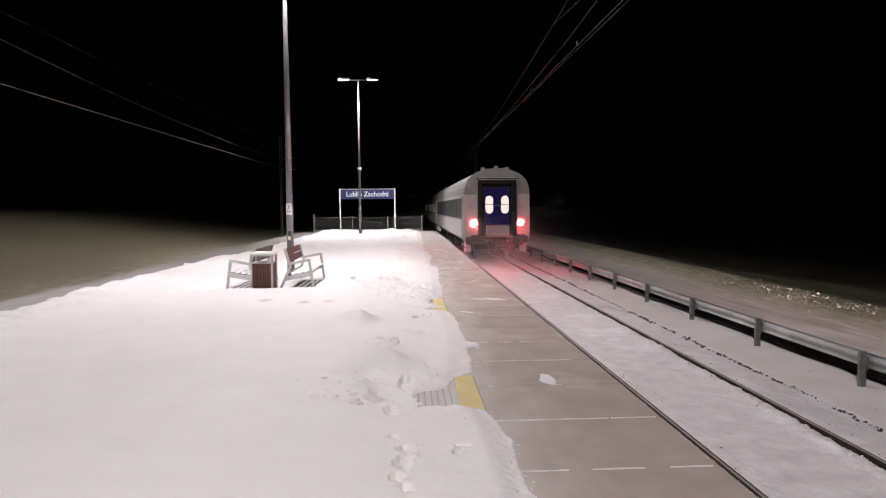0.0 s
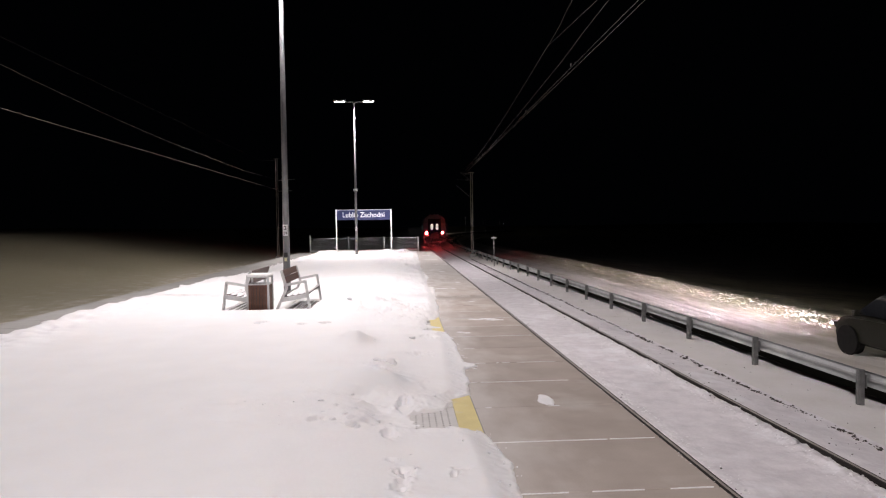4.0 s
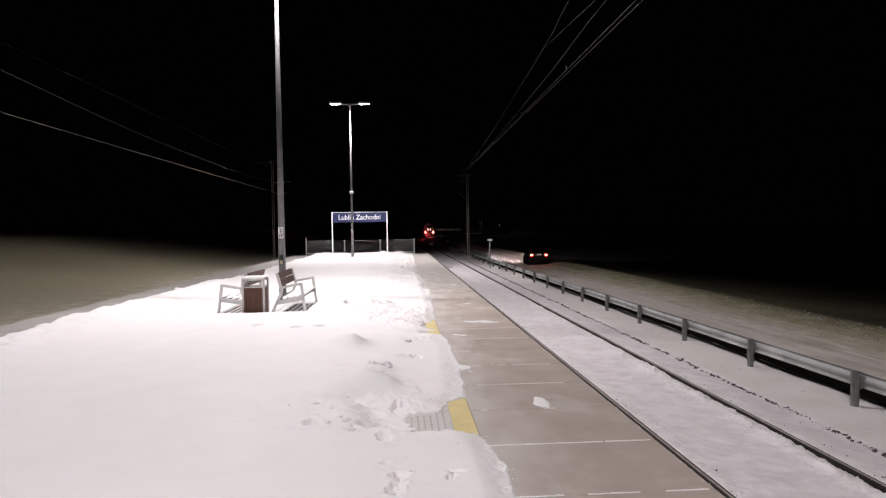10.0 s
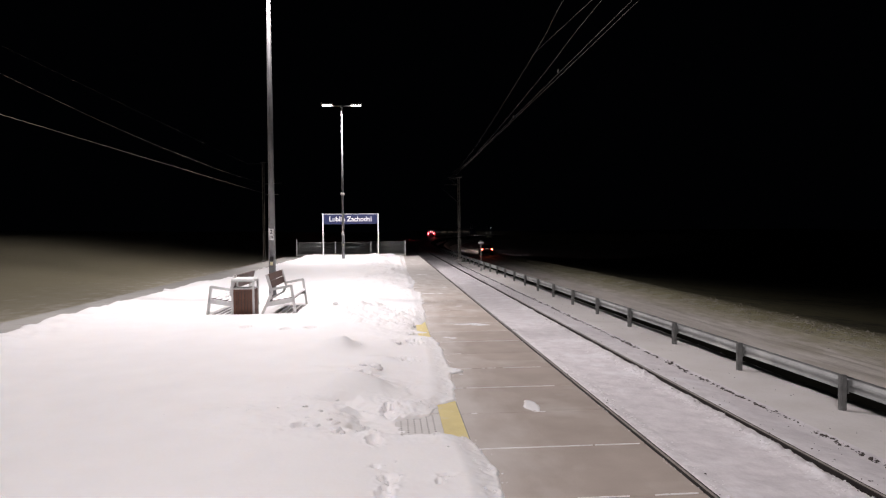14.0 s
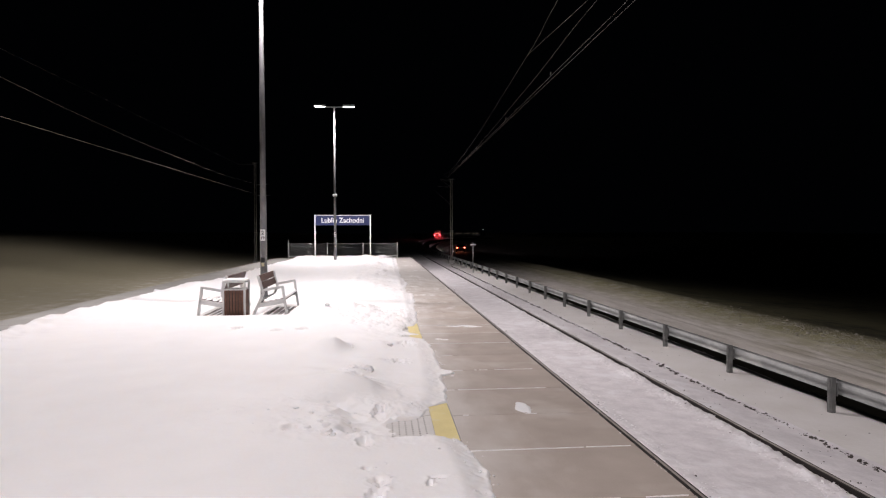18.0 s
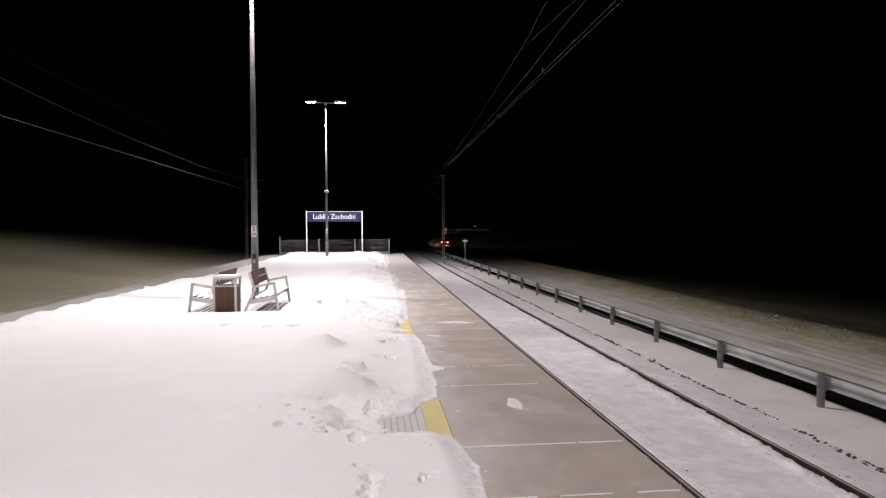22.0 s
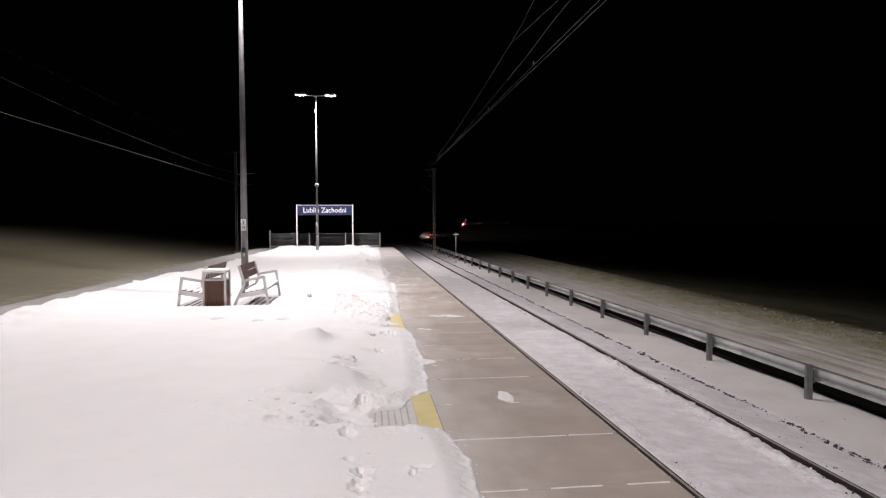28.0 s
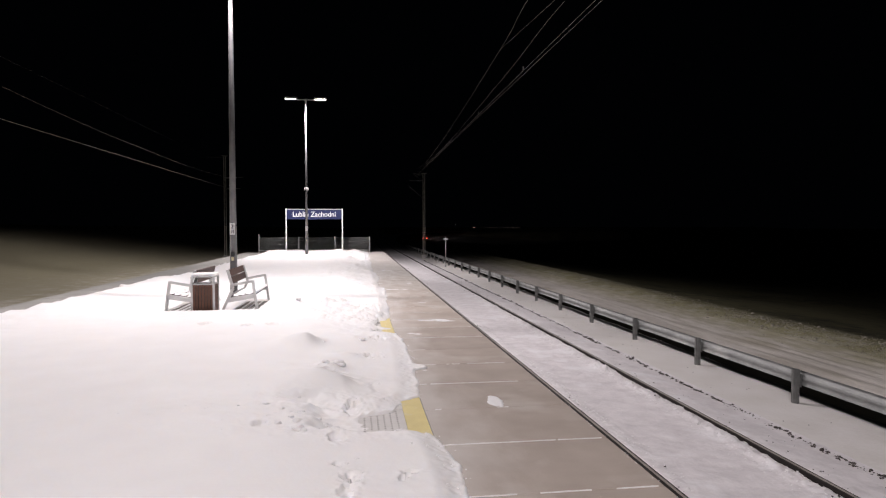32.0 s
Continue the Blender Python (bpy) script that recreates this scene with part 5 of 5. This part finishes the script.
            for k in range(24):
                a = k * math.tau / 24
                ring.append((c + 0.165 * math.cos(a), 2.49 + 0.19 * math.sin(a) + (0.19 if math.sin(a) > 0.01 else -0.19 if math.sin(a) < -0.01 else 0)))
            extrude_y(ring, fy - 0.004, fy + 0.004, bm)
            part("door_window", bm, LIT_GLASS, door, "rounded lit door window")
            part("window_bar", box(c - 0.165, c + 0.165, fy - 0.008, fy + 0.008, 2.49, 2.52), DARK, door)
            part("door_knob", rod((0.06 * s, fy - 0.02, 2.46), (0.06 * s, fy + 0.02, 2.46), 0.03, None, 8), GALV, door)
        hy = (y - 0.30, y - 0.17) if d < 0 else (y + 0.17, y + 0.30)
        part("bridge_plate", box(-0.50, 0.50, min(hy), max(hy), 1.16, 1.62, 0.02), COACH_ROOF, t, "folded-up grey gangway bridge plate")
        part("buffer_beam", box(-1.35, 1.35, y - 0.05, y + 0.05, 0.82, 1.12, 0.01), UNDER, t)
        for s in (-1, 1):
            bf = part("buffer", rod((0.875 * s, y, 1.04), (0.875 * s, y + 0.42 * d, 1.04), 0.10, 0.09, 12), UNDER, t)
            part("buffer_head", box(0.875 * s - 0.28, 0.875 * s + 0.28, min(y + 0.42 * d, y + 0.47 * d), max(y + 0.42 * d, y + 0.47 * d), 0.86, 1.22, 0.02), UNDER, bf)
            part("hose_tap", rod((0.35 * s, y + 0.06 * d, 0.93), (0.52 * s, y + 0.10 * d, 0.96), 0.035, None, 8), GALV, t)
            part("brake_hose", tube([(0.35 * s, y + 0.05 * d, 0.92), (0.37 * s, y + 0.22 * d, 0.75), (0.33 * s, y + 0.25 * d, 0.5), (0.25 * s, y + 0.12 * d, 0.42)], 0.03, 6), RUBBER, t)
        part("snow_cake", box(-0.62, 0.62, min(y, y + 0.14 * d), max(y, y + 0.14 * d), 1.10, 1.15, 0.02), SNOW_CRUST, t)
        part("coupling_hook", box(-0.07, 0.07, min(y, y + 0.3 * d), max(y, y + 0.3 * d), 0.92, 1.1, 0.02), UNDER, t)
        part("coupling_link", box(-0.09, 0.09, min(y + 0.2 * d, y + 0.26 * d), max(y + 0.2 * d, y + 0.26 * d), 0.45, 0.95, 0.02), UNDER, t)
    for s in (-1, 1):
        # Lens and rim made oversize to stand in for the lamp's red glow.
        lamp_ = part("tail_lamp", rod((1.01 * s, 0.0, 1.72), (1.01 * s, -0.05, 1.72), 0.18, 0.17, 16), TAIL_RIM if tail else DARK, t, "red tail lamp")
        if tail:
            part("lamp_lens", rod((1.01 * s, -0.051, 1.72), (1.01 * s, -0.058, 1.72), 0.12, 0.12, 14), TAIL_CORE, lamp_, "glowing lamp lens")
    part("underframe", box(-1.2, 1.2, 0.3, L_COACH - 0.3, 0.72, 0.976), UNDER, t)
    for y in (8.4, 12.6, 16.0):
        part("equipment_box", box(-1.15, 1.15, y, y + 1.8, 0.32, 0.72, 0.03), UNDER, t)
    for y in (3.6, L_COACH - 3.6):
        bg = part("bogie", box(-1.12, 1.12, y - 1.6, y + 1.6, 0.42, 0.70, 0.04), UNDER, t)
        for dy in (-1.25, 1.25):
            for s in (-1, 1):
                part("wheel", rod((0.69 * s, y + dy, 0.46), (0.82 * s, y + dy, 0.46), 0.46, 0.45, 18), UNDER, bg)
    return t


tail_coach = coach(True)
coaches = [tail_coach, coach(False)]
for k in range(3):
    coaches.append(copy_thing(coaches[1], pose(0, 0, 0)))


def locomotive():
    """The unlit shape at the head of the train; only its headlamps are seen shining on the line ahead."""
    t = thing("locomotive", pose(0, 0, 0), "dark electric locomotive with headlamps lit at the train's head", "locomotive")
    bm = extrude_y(((1.45, 0.95), (1.45, 3.2), (1.1, 3.75), (-1.1, 3.75), (-1.45, 3.2), (-1.45, 0.95)), 0.6, 17.2)
    part("body", bm, COACH_NAVY, t)
    for y0, y1 in ((0.35, 0.6), (17.2, 17.45)):
        part("cab_front", extrude_y(((1.35, 0.95), (1.35, 2.3), (1.1, 3.5), (-1.1, 3.5), (-1.35, 2.3), (-1.35, 0.95)), y0, y1), COACH_GREY, t)
    for s in (-1, 1):
        part("cab_window", box(0.6 * s - 0.48, 0.6 * s + 0.48, 17.45, 17.47, 2.35, 3.1), GLASS_DARK, t)
        lamp_ = part("headlamp", rod((0.95 * s, 17.45, 1.45), (0.95 * s, 17.50, 1.45), 0.16, 0.15, 14), DARK, t)
        part("lamp_lens", rod((0.95 * s, 17.501, 1.45), (0.95 * s, 17.508, 1.45), 0.11, 0.11, 14), LOCO_LAMP, lamp_, "bright headlamp lens")
        # Unseen tube added to narrow the beam and keep it off the far rise.
        bm = bmesh.new()
        for k in range(16):
            a, b = k * math.tau / 16, (k + 1) * math.tau / 16
            q = [(0.95 * s + r * math.cos(w), y, 1.45 + r * math.sin(w)) for y, r in ((17.46, 0.13), (17.95, 0.13)) for w in (a, b)]
            f = [bm.verts.new(p) for p in q]
            bm.faces.new((f[0], f[1], f[3], f[2]))
        bmesh.ops.solidify(bm, geom=bm.faces[:], thickness=0.012)
        part("lamp_hood", bm, DARK, lamp_)
        part("buffer", rod((0.875 * s, 17.45, 1.04), (0.875 * s, 17.9, 1.04), 0.11, 0.16, 12), UNDER, t)
    part("underframe", box(-1.2, 1.2, 0.6, 17.2, 0.5, 0.946), UNDER, t)
    for y in (3.6, 14.0):
        bg = part("bogie", box(-1.1, 1.1, y - 1.9, y + 1.9, 0.34, 0.49, 0.03), UNDER, t)
        for dy in (-1.4, 1.4):
            for s in (-1, 1):
                part("wheel", rod((0.69 * s, y + dy, 0.6), (0.82 * s, y + dy, 0.6), 0.6, 0.59, 18), UNDER, bg)
    part("pantograph", tube([(0, 6.5, 3.76), (0, 5.2, 4.5), (0, 6.6, 5.3)], 0.03), DARK, t)
    return t


coaches.append(locomotive())

TRAIN_S = ((0.0, 27.5), (1.0, 41.2), (2.0, 54.8), (3.0, 68.6), (3.5, 75.5), (5.5, 105.0), (8.0, 144.3), (10.0, 175.5), (13.0, 220.0), (17.0, 277.0), (21.0, 334.0), (25.0, 392.0), (28.0, 436.0), (32.0, 496.0))


def line_table():
    """Places along the track's axis: metres travelled against y."""
    out, run, y = [], 0.0, -200.0
    out.append((-200.0, y))
    run = -200.0
    while y < 900:
        run += math.hypot(1.0, bend(y + 1) - bend(y))
        y += 1.0
        out.append((run, y))
    return out


LINE = line_table()


def on_line(s):
    """A place on the track's axis s metres along it."""
    k = min(len(LINE) - 2, max(0, int(s - LINE[0][0]) - 60))
    while LINE[k + 1][0] < s and k < len(LINE) - 2:
        k += 1
    (a, ya), (b, yb) = LINE[k], LINE[k + 1]
    y = ya + (yb - ya) * (s - a) / (b - a)
    return AXIS + 0.17 + bend(y), y


def coach_pose(s):
    x0, y0 = on_line(s)
    x1, y1 = on_line(s + L_COACH)
    return pose(x0, y0, RAIL_Z + 0.004, 0, 0, -math.degrees(math.atan2(x1 - x0, y1 - y0)))


# ---------------------------------------------------------------- car
def car():
    t = thing("suv_car", pose(0, 0, 0), "dark olive-grey SUV driving away with red tail lamps lit", "car")
    hw = 0.90
    # lower body: side outline swept across the width, tapering at the roof
    def shell(outline, w_of):
        bm = bmesh.new()
        a = [bm.verts.new((-w_of(y, z), y, z)) for y, z in outline]
        b = [bm.verts.new((w_of(y, z), y, z)) for y, z in outline]
        n = len(outline)
        for k in range(n):
            bm.faces.new((a[k], b[k], b[(k + 1) % n], a[(k + 1) % n]))
        bm.faces.new(a)
        bm.faces.new(b[::-1])
        bmesh.ops.recalc_face_normals(bm, faces=bm.faces[:])
        bmesh.ops.bevel(bm, geom=bm.edges[:], offset=0.075, segments=3, affect="EDGES")
        return bm
    lower = ((0.0, 0.45), (-0.02, 0.62), (0.03, 1.02), (0.08, 1.08), (2.70, 1.06), (3.35, 0.98), (3.60, 0.85), (3.66, 0.5), (3.58, 0.3), (0.08, 0.32))
    part("body", shell(lower, lambda y, z: hw - (0.06 if y > 3.3 else 0.0) - (0.03 if z > 1.0 else 0)), CAR_PAINT, t, smooth=False)
    cab = ((0.06, 1.04), (0.28, 1.52), (0.55, 1.64), (2.0, 1.66), (2.3, 1.6), (2.95, 1.04))
    part("cabin", shell(cab, lambda y, z: hw - 0.04 - (0.17 if z > 1.4 else 0.0)), CAR_PAINT, t)
    def pane(ps, name):
        bm = bmesh.new()
        vs = [bm.verts.new(p) for p in ps]
        f = bm.faces.new(vs)
        r = bmesh.ops.extrude_face_region(bm, geom=[f])
        for v in [g for g in r["geom"] if isinstance(g, bmesh.types.BMVert)]:
            v.co += f.normal * 0.006
        bmesh.ops.recalc_face_normals(bm, faces=bm.faces[:])
        part(name, bm, GLASS_DARK, t)
    pane(((-0.70, 0.075, 1.12), (0.70, 0.075, 1.12), (0.62, 0.245, 1.50), (-0.62, 0.245, 1.50)), "rear_window")
    for s in (-1, 1):
        for y0, y1, y2, y3 in ((0.42, 1.35, 1.30, 0.55), (1.42, 2.75, 2.25, 1.40)):
            pane(((0.868 * s, y0, 1.12), (0.868 * s, y1, 1.12), (0.735 * s, y2, 1.53), (0.735 * s, y3, 1.53)), "side_window")
        for k, y in enumerate((0.78, 3.05)):
            wh = part("wheel", rod((0.66 * s, y, 0.345), (0.885 * s, y, 0.345), 0.345, 0.33, 24), RUBBER, t, "snowy car tyre")
            part("rim", rod((0.88 * s, y, 0.345), (0.90 * s, y, 0.345), 0.22, 0.21, 16), DARK, wh)
            part("wheel_arch", rod((0.84 * s, y, 0.37), (0.906 * s, y, 0.37), 0.39, 0.39, 20), RUBBER, t)
        tl = part("tail_lamp", box(0.65 * s - 0.13, 0.65 * s + 0.13, -0.035, 0.03, 0.86, 1.04, 0.02), CAR_RIM, t, "red tail lamp")
        part("lamp_core", box(0.65 * s - 0.09, 0.65 * s + 0.09, -0.042, -0.034, 0.89, 1.01), CAR_TAIL, tl)
        part("headlamp", box(0.62 * s - 0.06, 0.62 * s + 0.06, 3.65, 3.672, 0.640, 0.648), HEADLAMP, t, "bright headlamp")
        # Added emitters beside the real lens, spreading light over the near road.
        part("lamp_reflector", box(0.62 * s - 0.06, 0.62 * s + 0.06, 3.65, 3.672, 0.649, 0.662), LAMP_SPILL, t, "added emitter for the beam's spill")
        part("lamp_bowl", box(0.62 * s - 0.06, 0.62 * s + 0.06, 3.65, 3.672, 0.663, 0.692), LAMP_NEAR, t, "added weak emitter for the road near the car")
        # Unseen boxes added round each lens to cut the beam to shape.
        part("lamp_cowl", box(0.62 * s - 0.10, 0.62 * s + 0.10, 3.61, 3.82, 0.600, 0.640), RUBBER, t)
        part("lamp_visor", box(0.62 * s - 0.10, 0.62 * s + 0.10, 3.61, 3.97, 0.702, 0.765), RUBBER, t)
        part("lamp_lip", box(0.62 * s - 0.10, 0.62 * s + 0.10, 3.955, 3.97, 0.644, 0.702), RUBBER, t)
        for e in (-1, 1):
            x = 0.62 * s + 0.085 * e
            part("lamp_side", box(x - 0.015, x + 0.015, 3.61, 3.87, 0.640, 0.702), RUBBER, t)
        part("mirror", box(0.92 * s - 0.09, 0.92 * s + 0.09, 2.60, 2.72, 1.06, 1.22, 0.03), CAR_PAINT, t)
        part("roof_rail", rod((0.62 * s, 0.6, 1.675), (0.62 * s, 2.1, 1.675), 0.014, None, 6), DARK, t)
    part("rear_bumper", box(-0.86, 0.86, -0.07, 0.12, 0.36, 0.62, 0.04), RUBBER, t)
    pl = part("plate_panel", box(-0.26, 0.26, -0.045, -0.02, 0.86, 0.98, 0.004), GALV_DULL, t, "pale rear plate")
    for x in (-0.09, 0.09):
        part("plate_lamp", box(x - 0.04, x + 0.04, -0.06, -0.046, 0.985, 1.005), PLATE_LAMP, pl, "small white plate lamp")
    part("plate_bars", box(-0.20, 0.20, -0.049, -0.0455, 0.90, 0.94), INK, pl)
    part("spoiler", box(-0.62, 0.62, 0.14, 0.42, 1.585, 1.625, 0.015), CAR_PAINT, t)
    return t


suv = car()
done = set()
for o in suv.children_recursive:
    if o.data.name not in done:
        done.add(o.data.name)
        o.data.transform(Matrix.Diagonal((1.05, 1.05, 1.0, 1)))


def car_pose(t):
    y = 24.6 + 7.75 * (t - 5.5)
    x, x2 = 10.5 + roadside(y), 10.5 + roadside(y + 3)
    return pose(x, y, ground_z(x, y) + 0.03, 0, 0, -2.0 - math.degrees(math.atan2(x2 - x, 3)))


# ---------------------------------------------------------------- platform slabs
slab = None
for x0, w in ((-1.34, 1.34), (EDGE_L, 1.31)):
    bm = box(0.006, w, 0.006, 0.944, -0.16, 0.0, 0.006)
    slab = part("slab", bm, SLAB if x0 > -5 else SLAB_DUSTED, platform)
    first = True
    k = -14
    while True:
        y = 4.81 + 0.955 * k
        if y + 0.955 > END_Y + 0.2:
            break
        z = 0.003 * noise.noise(Vector((k * 1.7, x0, 0)))
        if first:
            slab.matrix_basis, first = pose(x0, y, z), False
        else:
            share(slab, x0, y, z)
        k += 1
rnd = random.Random(21)
bm = bmesh.new()
for k in range(-2, 20):
    y = 4.81 + 0.955 * k
    x, b = -1.3, -0.04
    full = rnd.choice((0.5, 0.7, 0.95))
    while x < b:
        w = rnd.uniform(0.015, 0.06)
        if noise.noise(Vector((x * 4.5, k * 3.7, 0.5))) * 0.6 + 0.3 * noise.noise(Vector((x * 13, k * 1.3, 4.5))) + 0.5 < full - 0.25 * smoothstep(-0.9, -0.1, x):
            r = rnd.uniform(0.0012, 0.0034)
            box(x, min(b, x + w), y - r, y + rnd.uniform(0.3, 1) * r, -0.012, rnd.uniform(0.0005, 0.003), 0, bm)
        x += w
tagged(part("joint_snow", bm, SNOW_CLOD), "thin lines of snow caught in the slab joints", "snow", kind="stuff")

# snow dust whirled up behind the last coach
rnd = random.Random(31)
spots = []
for k in range(90000):
    d = 0.25 + rnd.expovariate(1 / 2.4)
    if d < 12:
        spots.append((rnd.gauss(0, 0.95 + 0.10 * d), 0.3 - d, abs(rnd.gauss(0, 0.55 + 0.10 * min(d, 4))) + 0.03, rnd.uniform(0.0020, 0.0036)))
# Extra flakes packed round each tail lamp, standing in for its halo.
for s in (-1.01, 1.01):
    for k in range(4500):
        spots.append((rnd.gauss(s, 0.26), -0.08 - abs(rnd.gauss(0, 0.30)), rnd.gauss(1.62, 0.26), rnd.uniform(0.0015, 0.0030)))
verts, faces = [], []
for x, y, z, r in spots:
    q = Euler((rnd.uniform(0, 6), rnd.uniform(0, 6), rnd.uniform(0, 6))).to_matrix()
    n = len(verts)
    verts += [Vector((x, y, z)) + q @ (Vector((math.cos(k * math.tau / 5), math.sin(k * math.tau / 5), 0)) * r * 1.4) for k in range(5)]
    faces.append(tuple(range(n, n + 5)))
me = bpy.data.meshes.new("snow_dust")
me.from_pydata(verts, [], faces)
me.materials.append(DUST)
dust = tagged(new("snow_dust", me), "fine snow flakes whirled up behind the train, packed as halos round its lamps", "snow", kind="stuff")


# ---------------------------------------------------------------- what moves
def motions():
    for i, c in enumerate(coaches):
        walk(c, [(t, coach_pose(s + i * (L_COACH + 0.6))) for t, s in TRAIN_S])
    walk(dust, [(t, coach_pose(s)) for t, s in TRAIN_S])
    walk(suv, [(t, car_pose(t)) for t in (0, 2, 3.5, 5.5, 7, 9, 11, 13, 15, 17, 19, 21, 24, 27, 30, 32)])


motions()
